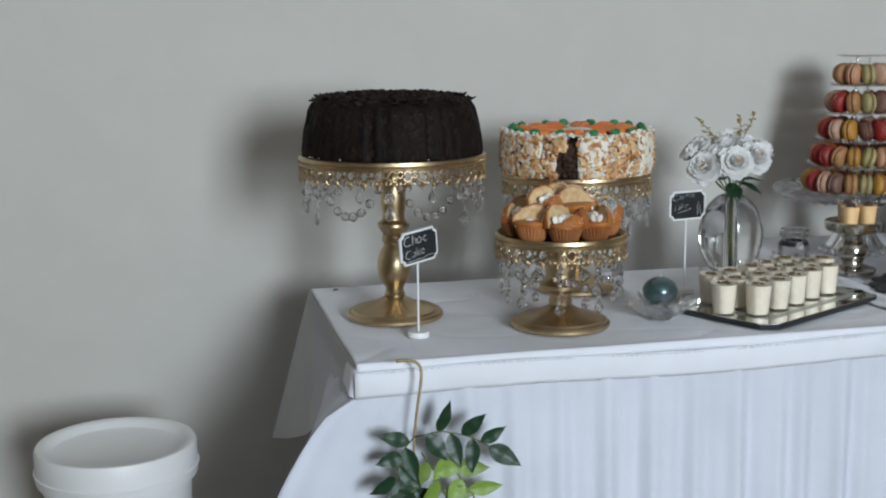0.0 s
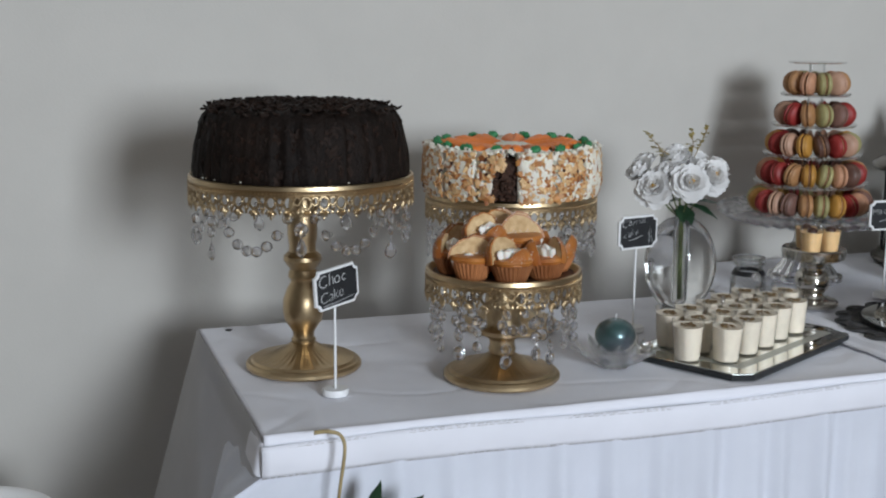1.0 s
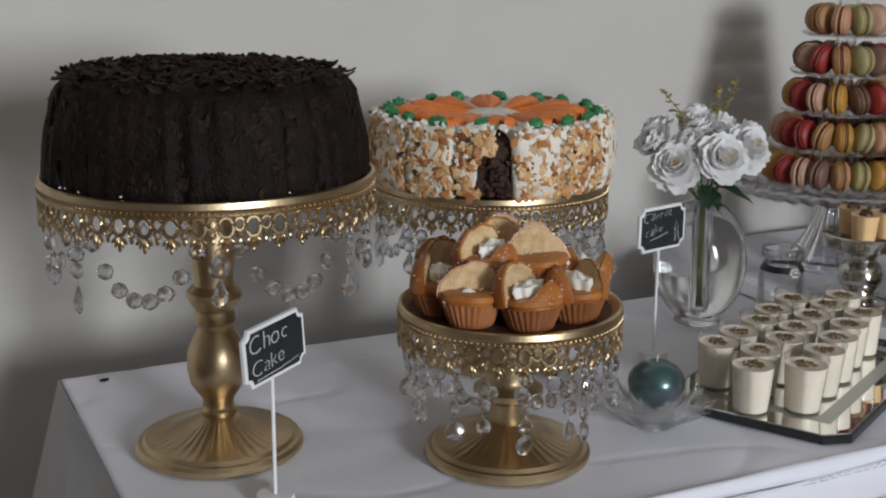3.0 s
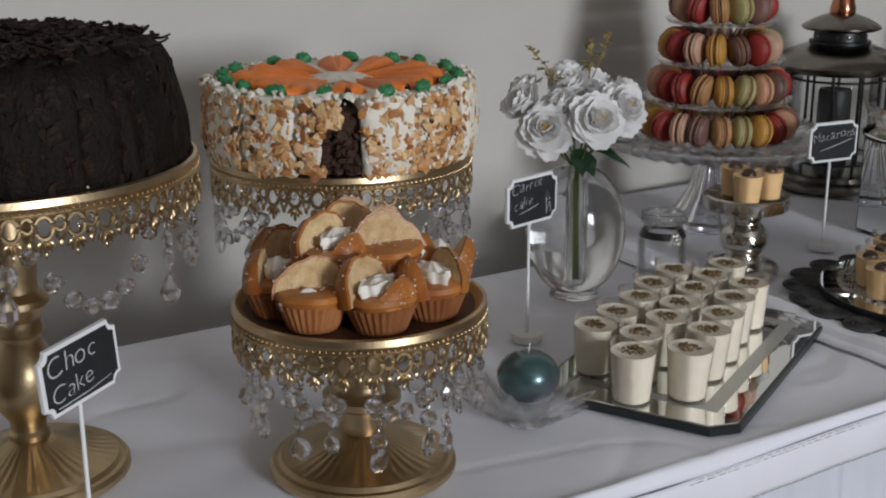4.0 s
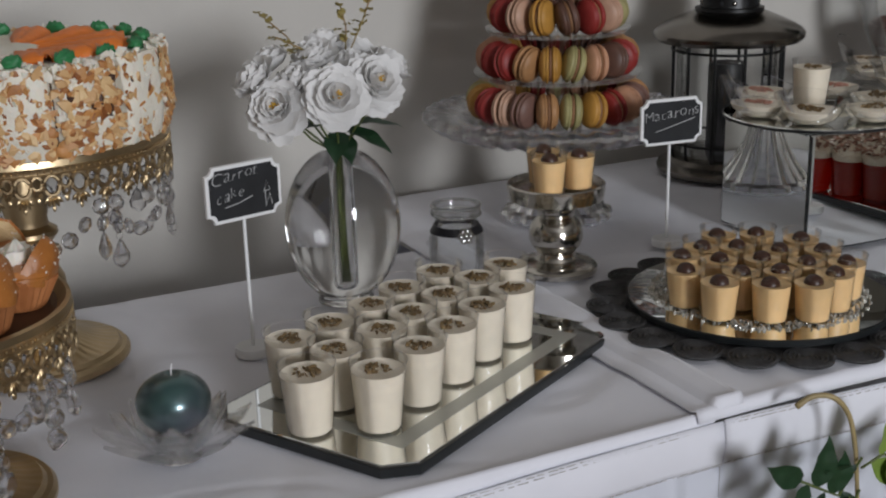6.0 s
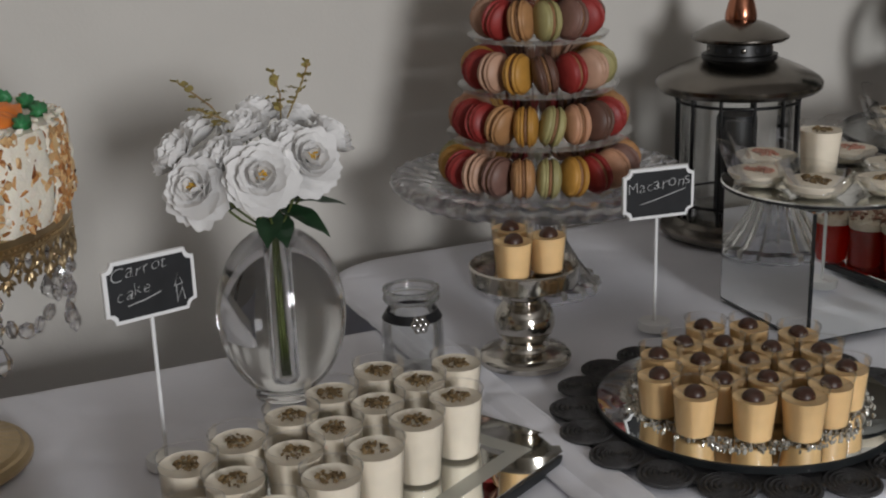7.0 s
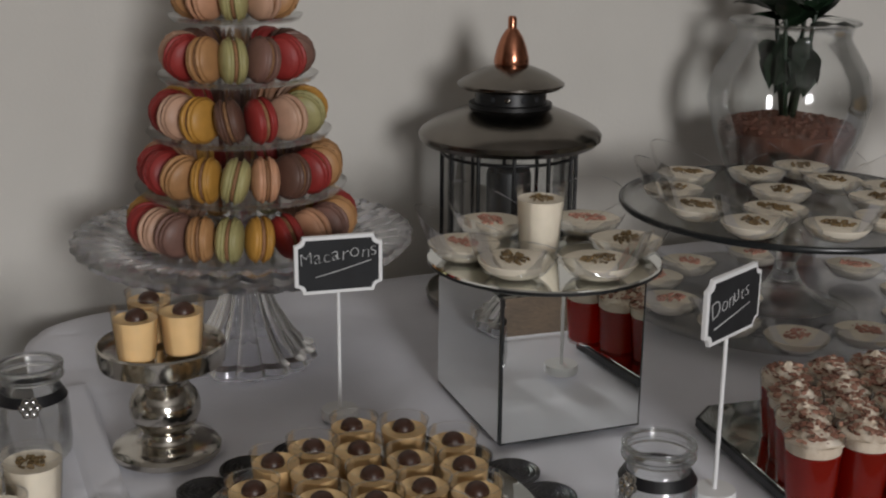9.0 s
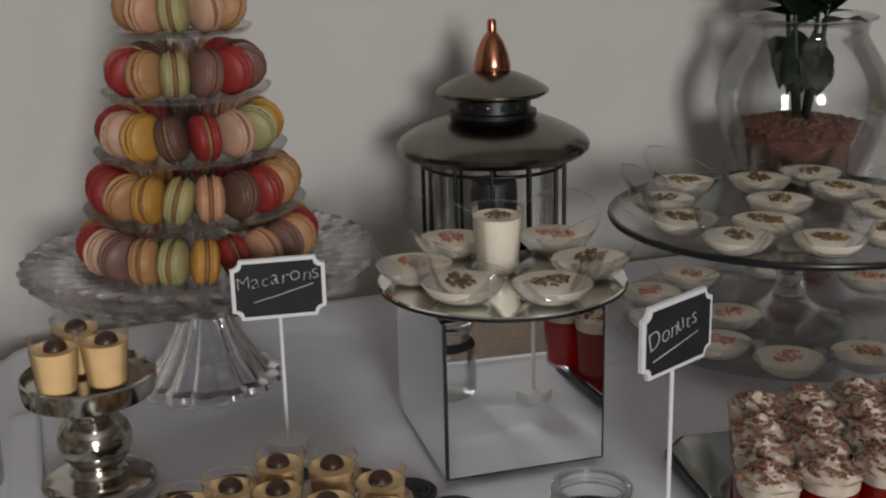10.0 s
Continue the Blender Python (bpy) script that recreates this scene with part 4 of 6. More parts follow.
rng = random.Random(21)
zc = 0.8863
for a, turn, k in ((-150, -16, 2), (-103, 28, 1), (-58, 92, 0), (-12, 70, 0), (35, 10, 2), (82, -8, 2), (128, 8, 2), (170, 66, 0)):
    cupcake(SMALL[0] + 0.0685 * math.cos(radians(a)), SMALL[1] + 0.0685 * math.sin(radians(a)), zc, turn, k, rng)
for a, turn, k in ((-165, 35, 1), (-50, -10, 2), (80, 12, 2)):
    cupcake(SMALL[0] + 0.027 * math.cos(radians(a)), SMALL[1] + 0.027 * math.sin(radians(a)), zc + 0.023, turn, k, rng)

# ---- chalkboard signs ----


def sign(x, y, zc, a, lines, label, base=TOP, roll=0.0, w=0.079, h=0.053):
    t = thing("chalkboard_sign", pose(x, y, base, 0, 0, a), label, "sign", "chalkboard signs")
    zb = zc - base

    def notched(w, h, r):
        pts = []
        for cx, cy, s in ((w / 2, -h / 2, 180), (w / 2, h / 2, 270), (-w / 2, h / 2, 0), (-w / 2, -h / 2, 90)):
            for k in range(6):
                th = radians(s - 90 * k / 5)
                pts.append((cx + r * math.cos(th), cy + r * math.sin(th)))
        return pts
    m = pose(0, 0, zb, 90) @ pose(0, 0, 0, 0, 0, roll)
    part("frame", slab(bmesh.new(), notched(w, h, 0.0075), -0.0022, 0.0016, 0.0006, m), M["board_frame"], t, "white notched border")
    part("board", slab(bmesh.new(), notched(w - 0.007, h - 0.007, 0.0065), 0.0016, 0.0022, 0, m), M["board"], t, "black chalkboard face")
    part("stick", tube(bmesh.new(), [(0, 0.003, 0.006), (0, 0.003, zb - h / 2 + 0.012)], 0.0018, 10), M["board_frame"], t, "thin white stick")
    part("foot", lathe(bmesh.new(), [(0, -0.001), (0.0165, -0.001), (0.0172, 0.0005), (0.0172, 0.0065), (0.0165, 0.008), (0, 0.008)], 40, pose(0, 0.003, 0)), M["board_frame"], t, "round white foot")
    for text, size, ox, oz, shear, tilt in lines:
        pen = random.Random(text)
        bm, at = bmesh.new(), 0.0
        for ch in text:
            cu = bpy.data.curves.new("chalk", 'FONT')
            cu.body, cu.size, cu.shear, cu.extrude, cu.offset = ch, size * pen.uniform(0.9, 1.12), shear, 0.0002, -0.0005
            tmp = bpy.data.objects.new("chalk", cu)
            me = bpy.data.meshes.new_from_object(tmp)
            bpy.data.objects.remove(tmp)
            xs = [v.co.x for v in me.vertices]
            me.transform(Matrix.Translation((at - min(xs), size * pen.uniform(-0.05, 0.05), 0)) @ pose(0, 0, 0, 0, 0, pen.uniform(-9, 9)))
            at += max(xs) - min(xs) + size * 0.10
            bm.from_mesh(me)
            bpy.data.meshes.remove(me)
        me = bpy.data.meshes.new("writing")
        bm.to_mesh(me)
        bm.free()
        me.materials.append(M["chalk"])
        ob = new("writing", me)
        ob.parent = t
        ob["label"] = "white chalk handwriting"
        ob.matrix_basis = m @ pose(ox, oz, 0.0025, 0, 0, tilt)
    return t, m


def stroke(t, m, pts, r=0.00045):
    part("chalk_stroke", tube(bmesh.new(), [m @ Vector((x, y, 0.0025)) for x, y in pts], r, 6), M["chalk"], t, "", 180)


t, m = sign(0.370, 1.882, 0.882, 31, [("Choc", 0.0225, -0.031, 0.0035, 0.1, 3), ("Cake", 0.0205, -0.031, -0.0165, 0.15, 3)], "chalkboard sign for chocolate cake on a white stick", TOP1, 4.5)
stroke(t, m, [(-0.027, -0.0205), (0.004, -0.0195), (0.028, -0.0165)])
t, m = sign(0.903, 2.066, 0.897, 13, [("Carrot", 0.0165, -0.033, 0.0095, 0.25, 6), ("cake", 0.0165, -0.0285, -0.0075, 0.3, 8)], "chalkboard sign for carrot cake on a white stick", TOP1)
stroke(t, m, [(-0.021, -0.0120), (-0.006, -0.0095), (0.008, -0.0055)])
stroke(t, m, [(0.0200, -0.004), (0.0235, 0.006), (0.0270, -0.003), (0.0195, -0.0035)])
stroke(t, m, [(0.0215, -0.004), (0.0215, -0.018), (0.0265, -0.006), (0.0285, -0.017)])
t, m = sign(1.428, 2.124, 0.892, -7, [("Macarons", 0.0178, -0.0335, 0.0005, 0.1, 6)], "chalkboard sign for macarons on a white stick")
stroke(t, m, [(-0.021, -0.0105), (0.0, -0.0055), (0.029, 0.0025)])
t, m = sign(1.656, 1.862, 0.909, 24, [("Donuts", 0.0175, -0.0320, -0.005, 0.12, 11)], "chalkboard sign for donuts on a white stick")
stroke(t, m, [(-0.029, -0.013), (-0.005, -0.0085), (0.022, -0.003)])

# ---- candle in a crystal lotus ----


def lotus():
    t = thing("crystal_candle_holder", pose(0.781, 1.894, TOP1, 0, 0, 12), "cut crystal lotus candle holder with pointed petals", "candle holder")
    bm = lathe(bmesh.new(), [(0, 0.0), (0.020, 0.0), (0.022, 0.003), (0.018, 0.010), (0.017, 0.020), (0.012, 0.021), (0, 0.019)], 16)
    part("base", bm, M["crystal"], t, sharp=20)
    for ring, (n, ln, w, tilt, r0, z0) in enumerate(((9, 0.042, 0.0105, 36, 0.014, 0.008), (11, 0.054, 0.0118, 13, 0.013, 0.006))):
        for i in range(n):
            bm = bmesh.new()
            pts = [(0, 0.35), (0.3, 0.85), (0.55, 1.0), (0.8, 0.62), (1, 0)]
            top, low = [], []
            for u, s in pts:
                for lst, z in ((top, 0.0042 * (1 - u * 0.75)), (low, -0.0042 * (1 - u * 0.75))):
                    lst.append([bm.verts.new((ln * u, k * w * s, z * (1.4 if k == 0 else 0.6) + 0.012 * u * u)) for k in (-1, 0, 1)])
            for a, b in zip(top, top[1:]):
                for k in range(2):
                    bm.faces.new((a[k], b[k], b[k + 1], a[k + 1]))
            for a, b in zip(low, low[1:]):
                for k in range(2):
                    bm.faces.new((a[k + 1], b[k + 1], b[k], a[k]))
            for a, b, c, d in zip(top, top[1:], low, low[1:]):
                bm.faces.new((a[0], c[0], d[0], b[0]))
                bm.faces.new((a[2], b[2], d[2], c[2]))
            bm.faces.new((top[0][0], top[0][1], top[0][2], low[0][2], low[0][1], low[0][0]))
            bmesh.ops.remove_doubles(bm, verts=bm.verts, dist=1e-5)
            ob = part("petal", bm, M["petal_crystal"], t, sharp=15)
            ob.matrix_basis = pose(0, 0, z0, 0, 0, 360 / n * i + ring * 22) @ pose(r0, 0, 0, 0, -tilt, 0)
    t = thing("ball_candle", pose(0.781, 1.894, TOP1 + 0.0215), "pearly teal-blue ball candle resting in the crystal lotus", "candle")
    bm = bmesh.new()
    lathe(bm, [(0, 0.0015), (0.012, 0.0016)] + [(0.0292 * math.cos(radians(a)), 0.0250 + 0.0250 * math.sin(radians(a)) * (1.0 if a < 0 else 0.94)) for a in range(-60, 75, 9)] + [(0.005, 0.0485), (0.002, 0.0465), (0, 0.046)], 48)
    part("wax", bm, M["pearl"], t, "", 180)
    part("wick", tube(bmesh.new(), [(0, 0, 0.045), (0.0005, 0, 0.052), (0.0015, 0, 0.056)], 0.0006, 6), M["board_frame"], t, "short pale wick")


lotus()

# ---- dessert cups ----
CUPS = {}


def cup_meshes():
    def mesh(name, bm, mat):
        me = bpy.data.meshes.new(name)
        bmesh.ops.recalc_face_normals(bm, faces=bm.faces), bm.to_mesh(me), bm.free()
        me.polygons.foreach_set("use_smooth", [True] * len(me.polygons))
        me.set_sharp_from_angle(angle=radians(40))
        me.materials.append(mat)
        CUPS[name] = me
    for key, hh, rt, rb in (("tall", 0.060, 0.0228, 0.0178), ("short", 0.0465, 0.0193, 0.0152)):
        bm = lathe(bmesh.new(), [(0, 0.0), (rb, 0.0), (rb + 0.0006, 0.001), (rt, hh - 0.0014), (rt + 0.0008, hh - 0.0012), (rt + 0.0008, hh), (rt, hh)], 36)
        mesh(key + "_shell", bm, M["plastic"])

        def fill(z0, z1, shrink=0.0009, k=(rb, rt, hh)):
            r = lambda z: k[0] + (k[1] - k[0]) * z / k[2] - shrink
            return [(0, z0), (r(z0) - 0.001, z0), (r(z0 + 0.001), z0 + 0.001), (r(z1), z1), (r(z1) - 0.0015, z1 - 0.0008), (0, z1 - 0.0006)]
        mesh(key + "_panna", lathe(bmesh.new(), fill(0.0024, hh - 0.0085, 0.0005), 32), M["panna"])
        mesh(key + "_custard", lathe(bmesh.new(), fill(0.0024, hh - 0.0092, 0.0005), 32), M["custard"])
        mesh(key + "_jelly", lathe(bmesh.new(), fill(0.0024, hh - 0.0125), 32), M["jelly"])
        mesh(key + "_whip", lathe(bmesh.new(), fill(hh - 0.0123, hh - 0.003), 32), M["mousse"])
    for v in range(4):
        rng = random.Random(40 + v)
        for nm, mat, spread in (("crumbs", "nutmeg", 0.0105), ("pinks", "pinkbit", 0.0105)):
            bm = bmesh.new()
            for i in range(46):
                a, r = rng.uniform(0, 6.28), spread * math.sqrt(rng.random())
                s = rng.uniform(0.0007, 0.0020)
                ball(bm, scaled(r * math.cos(a), r * math.sin(a), rng.uniform(0, 0.0018), s * 1.4, s, s * 0.8, rng.uniform(0, 90), 0, rng.uniform(0, 180)), 1, 0.25, rng)
            mesh(nm + str(v), bm, M[mat])
        bm = bmesh.new()
        for i in range(80):
            a, r = rng.uniform(0, 6.28), 0.0205 * math.sqrt(rng.random())
            s = rng.uniform(0.0008, 0.0030)
            ball(bm, scaled(r * math.cos(a), r * math.sin(a), 0.0025 + 0.011 * (1 - r / 0.0205) + rng.uniform(0, 0.002), s * 1.5, s, s * 0.35, rng.uniform(-50, 50), 0, rng.uniform(0, 180)), 1, 0.25, rng)
        mesh("shavings" + str(v), bm, M["shaving"])
    bm = bmesh.new()
    lathe(bm, [(0.0205, 0), (0.019, 0.003), (0.0150, 0.0065), (0.0125, 0.0068), (0.009, 0.0105), (0.0055, 0.011), (0.002, 0.0155), (0, 0.016)], 48, mod=lambda a, i: 1 + 0.13 * math.sin(a * 5 + i * 1.3))
    mesh("swirl", bm, M["mousse"])
    bm = bmesh.new()
    ball(bm, scaled(0, 0, 0.0045, 0.0092, 0.0092, 0.0085), 3)
    mesh("choc_ball", bm, M["chocball"])


cup_meshes()


def cup(kind, x, y, z, rng, label, group):
    t = thing("dessert_cup", pose(x, y, z, rng.uniform(-1.5, 1.5), rng.uniform(-1.5, 1.5), rng.uniform(0, 360)), label, "dessert cup", group)
    key = "short" if kind == "custard" else "tall"
    hh = 0.0465 if key == "short" else 0.060
    v = rng.randrange(4)
    share("cup_shell", CUPS[key + "_shell"], Matrix(), t, "clear plastic tumbler")
    if kind == "panna":
        share("filling", CUPS["tall_panna"], Matrix(), t, "pale cream filling")
        share("garnish", CUPS["crumbs%d" % v], pose(0, 0, hh - 0.0088), t, "brown chopped nut garnish")
    elif kind == "custard":
        share("filling", CUPS["short_custard"], Matrix(), t, "yellow custard filling")
        share("chocolate_ball", CUPS["choc_ball"], pose(rng.uniform(-0.002, 0.002), rng.uniform(-0.002, 0.002), hh - 0.0145), t, "round milk chocolate ball")
    else:
        share("jelly", CUPS["tall_jelly"], Matrix(), t, "clear red jelly")
        share("cream_layer", CUPS["tall_whip"], Matrix(), t, "whipped cream layer")
        share("cream_swirl", CUPS["swirl"], pose(0, 0, hh - 0.0045), t, "swirl of cream")
        share("shaved_topping", CUPS["shavings%d" % v], pose(0, 0, hh - 0.003), t, "brown and pink chocolate shavings")
    return t


# mirror tray with the white cups
def tray(x, y, w, d, turn, label, bands=True, z=TOP):
    t = thing("mirror_tray", pose(x, y, z, 0, 0, turn), label, "mirror tray", "mirror trays")
    part("rim", slab(bmesh.new(), rect(w, d, 0.022), -0.0012, 0.0072, 0.001), M["black_edge"], t, "black rim with clipped corners")
    part("mirror", slab(bmesh.new(), rect(w - 0.006, d - 0.006, 0.021), 0.0072, 0.0082, 0.0008), M["mirror"], t, "bevelled mirror glass")
    iw, idp, s = w - 0.070, d - 0.070, 0.016
    for cx, cy, ww, dd in () if not bands else ((0, idp / 2, iw, s), (0, -idp / 2, iw, s), (-iw / 2 + s / 2, 0, s, idp - s), (iw / 2 - s / 2, 0, s, idp - s)):
        part("frosted_band", slab(bmesh.new(), [(cx + px, cy + py) for px, py in rect(ww, dd)], 0.0082, 0.0084), M["frost"], t, "etched frosted line")
    return t


tray(1.020, 1.935, 0.352, 0.206, 28.5, "rectangular mirror tray with black edge on the tablecloth", True, TOP1)
rng = random.Random(31)
for x, y in ((0.887, 1.926), (0.874, 1.850), (0.924, 1.828), (0.912, 1.884), (0.932, 1.946), (0.963, 1.906), (0.974, 1.856), (0.981, 1.968), (1.006, 1.932),
             (1.021, 1.884), (1.025, 1.998), (1.052, 1.960), (1.067, 1.916), (1.076, 2.024), (1.100, 1.987), (1.113, 1.940), (1.143, 2.008)):
    cup("panna", x + 0.008, y + 0.015, TOP1 + 0.0085, rng, "clear plastic cup of cream dessert with nut crumbs", "cream dessert cups")

# round mirror plate on a scalloped black mat, with the custard cups
MAT = (1.382, 1.914)


def scalloped_mat():
    t = thing("placemat", pose(*MAT, TOP), "round black beaded placemat with a scalloped edge", "placemat")
    bm = lathe(bmesh.new(), [(0, -0.001), (0.150, -0.001), (0.151, 0.001), (0.150, 0.003), (0, 0.003)], 64)
    part("centre", bm, M["rope"], t)
    n = 19
    for i in range(n):
        bm = bmesh.new()
        for r in (0.0215, 0.0172, 0.0129, 0.0086, 0.0043):
            torus(bm, r, 0.0022, pose(0, 0, 0.0016), 26, 6)
        lathe(bm, [(0, -0.0008), (0.0215, -0.0008), (0.0215, 0.0016), (0, 0.0016)], 24)
        ob = part("scallop", bm, M["rope"], t, "", 60)
        ob.matrix_basis = pose(0, 0, 0.0004 * (i % 2), 0, 0, 360 / n * i) @ pose(0.149, 0, 0)
    t = thing("mirror_plate", pose(*MAT, TOP + 0.0042), "round mirror plate with crushed crystal band on a black mat", "mirror plate")
    part("rim", lathe(bmesh.new(), [(0, 0), (0.128, 0), (0.131, 0.0015), (0.131, 0.007), (0.130, 0.008), (0, 0.008)], 96), M["black_edge"], t, "dark bevelled edge")
    part("mirror", lathe(bmesh.new(), [(0, 0.0084), (0.118, 0.0084), (0.1295, 0.0080)][::-1], 96), M["mirror"], t, "round mirror glass")
    bm = bmesh.new()
    rng = random.Random(77)
    for i in range(900):
        a, r = rng.uniform(0, 6.28), 0.0975 + 0.0115 * rng.uniform(-1, 1)
        s = rng.uniform(0.0012, 0.0028)
        ball(bm, scaled(r * math.cos(a), r * math.sin(a), 0.0090, s, s * 0.8, s * 0.6, rng.uniform(0, 90), rng.uniform(0, 90), 0), 1, 0.3, rng)
    part("crystal_band", bm, M["grit"], t, "band of crushed silver crystal", 10)["kind"] = "stuff"


scalloped_mat()
rng = random.Random(32)
for x, y in ((1.295, 1.864), (1.331, 1.834), (1.367, 1.816), (1.403, 1.826), (1.437, 1.846), (1.290, 1.908), (1.330, 1.876), (1.366, 1.857), (1.404, 1.868),
             (1.446, 1.888), (1.316, 1.946), (1.338, 1.918), (1.375, 1.898), (1.348, 1.960), (1.381, 1.941), (1.412, 1.912), (1.391, 1.984), (1.428, 1.966), (1.455, 1.930)):
    cup("custard", x + 0.005, y + 0.011, TOP + 0.0128, rng, "clear plastic cup of yellow custard with a chocolate ball", "custard cups")

# ---- silver mercury-glass stand with three custard cups ----


def mercury_stand():
    t = thing("candle_stand", pose(1.268, 2.114, TOP), "small mercury-silver glass pedestal stand", "stand")
    bm = lathe(bmesh.new(), [(0, 0.0), (0.042, -0.001), (0.0455, 0.001), (0.046, 0.006), (0.043, 0.0095), (0.034, 0.012), (0.024, 0.0145), (0.0215, 0.018), (0.021, 0.022)], 56)
    part("foot", bm, M["silver"], t, "flared silver foot")
    bm = lathe(bmesh.new(), [(0.021, 0.022), (0.0225, 0.025), (0.027, 0.030), (0.0298, 0.038), (0.0298, 0.046), (0.027, 0.054), (0.022, 0.060), (0.0195, 0.063), (0.0195, 0.066)], 56)
    part("ball", bm, M["silver"], t, "round silvered glass knop")
    bm = lathe(bmesh.new(), [(0.0195, 0.066), (0.0215, 0.069), (0.0215, 0.072), (0.027, 0.075), (0.046, 0.080), (0.0520, 0.083), (0.0535, 0.092), (0.0535, 0.099), (0.0518, 0.1005), (0.0495, 0.097), (0.0485, 0.094), (0, 0.0935)], 64)
    part("dish", bm, M["silver"], t, "shallow silver dish")


mercury_stand()
rng = random.Random(33)
for x, y in ((1.244, 2.090), (1.282, 2.093), (1.263, 2.132)):
    cup("custard", x, y, TOP + 0.0945, rng, "clear plastic cup of yellow custard with a chocolate ball", "custard cups")

# ---- ribboned jars ----


def jar(x, y, turn, h=0.078):
    t = thing("glass_jar", pose(x, y, TOP, 0, 0, turn), "clear glass jar with black ribbon and silver flower brooch", "jar", "ribboned glass jars")
    k = h / 0.078
    prof = [(0, 0.0), (0.026, -0.001), (0.0295, 0.003), (0.0305, 0.012), (0.030, 0.040), (0.0275, 0.050), (0.0232, 0.055), (0.0228, 0.061), (0.0262, 0.065), (0.0275, 0.069), (0.0262, 0.074),
            (0.0245, 0.0745), (0.0232, 0.070), (0.0205, 0.062), (0.021, 0.054), (0.0255, 0.048), (0.0280, 0.040), (0.0285, 0.013), (0.026, 0.006), (0, 0.005)]
    part("glass_body", lathe(bmesh.new(), [(r, z * k) for r, z in prof], 56), M["thin_glass"], t, "clear glass wall", 60)
    for z in (0.0655, 0.0735):
        part("lip", torus(bmesh.new(), 0.0258, 0.0022, pose(0, 0, z * k), 48, 8), M["glass"], t, "thick rounded glass lip", 180)
    part("ribbon", lathe(bmesh.new(), [(0.0268, 0.0478 * k), (0.0293, 0.0476 * k), (0.0247, 0.0550 * k), (0.0236, 0.0548 * k), (0.0268, 0.0478 * k)], 48), M["ribbon"], t, "black satin ribbon", 40)
    bm = bmesh.new()
    for i in range(6):
        a = radians(60 * i)
        torus(bm, 0.0030, 0.0009, pose(0.0056 * math.cos(a), 0.0056 * math.sin(a), 0), 10, 6)
        ball(bm, scaled(0.0056 * math.cos(a), 0.0056 * math.sin(a), 0.0004, 0.0018, 0.0018, 0.0012), 1)
    ball(bm, scaled(0, 0, 0.001, 0.0028, 0.0028, 0.002), 2)
    ob = part("brooch", bm, M["wire"], t, "silver flower brooch with stones")
    ob.matrix_basis = pose(0, -0.0300, 0.049 * k, 72, 0, 0)


jar(1.164, 2.150, -8, 0.086)
jar(1.577, 1.831, -78, 0.080)

# ---- vase with white roses ----
VASE = (1.038, 2.164)


def vase():
    t = thing("glass_vase", pose(*VASE, TOP1, 0, 0, -20), "heavy oval vase of solid clear glass with a narrow bore", "vase")
    prof = [(0, -0.001), (0.026, -0.001), (0.030, 0.001)]
    for a in range(-62, 76, 6):
        prof.append((0.0605 * math.cos(radians(a)), 0.083 + 0.0830 * math.sin(radians(a))))
    prof += [(0.0150, 0.1625), (0.0125, 0.1640), (0.0105, 0.1630), (0.0098, 0.156), (0.0096, 0.09), (0.0094, 0.032), (0.0075, 0.027), (0.004, 0.0252), (0, 0.025)]
    part("glass_body", lathe(bmesh.new(), prof, 72, Matrix.Diagonal((1, 0.93, 1, 1))), M["vase_glass"], t, "solid clear glass ovoid with a narrow bore", 60)


vase()


def petal(bm, m, w, h, cup_, curl):
    def f(u, v):
        s = math.sin(math.pi * (0.12 + 0.78 * v)) ** 0.6
        x = (u - 0.5) * 2 * w * s
        q = x / w
        y = -cup_ * (1 - q * q) * math.sin(v * 2.0) + curl * v ** 3
        z = h * v * (1 - 0.12 * q * q) + 0.0012 * math.sin(u * 9 + h * 700) * v
        return m @ Vector((x, y, z))
    grid(bm, 6, 5, f)


def rose(parent, m, r, seed, open_=True):
    rng = random.Random(seed)
    bm = bmesh.new()
    layers = ((9, 0.86, 64, 0.62), (8, 0.66, 44, 0.60), (6, 0.46, 26, 0.52), (5, 0.26, 10, 0.46), (3, 0.11, -4, 0.40)) if open_ else ((8, 0.60, 46, 0.62), (6, 0.46, 26, 0.62), (5, 0.32, 10, 0.6), (4, 0.18, -2, 0.56), (3, 0.08, -8, 0.5))
    for n, r0, tilt, w in layers:
        off = rng.uniform(0, 360)
        for i in range(n):
            a = off + 360 / n * i + rng.uniform(-8, 8)
            q = m @ pose(0, 0, -0.012 + 0.010 * (1 - r0), 0, 0, a) @ pose(0, -r * r0 * 0.30, 0, tilt + rng.uniform(-8, 8), 0, 0)
            petal(bm, q, r * w * rng.uniform(0.85, 1.1), r * (0.62 + 0.36 * r0) * rng.uniform(0.9, 1.1), r * 0.22, -r * 0.18 * r0 * rng.uniform(0.2, 1.3))
    ob = part("rose", bm, M["petal"], parent, "white silk rose, open" if open_ else "white silk rose, half open", 180)
    if open_:
        bm = bmesh.new()
        for i in range(16):
            a, q = rng.uniform(0, 6.28), 0.0042 * math.sqrt(rng.random())
            ball(bm, m @ scaled(q * math.cos(a), q * math.sin(a), 0.006 + rng.uniform(0, 0.003), 0.0011, 0.0011, 0.0014), 1)
        part("stamens", bm, M["stamen"], ob, "yellow stamens")
    return ob


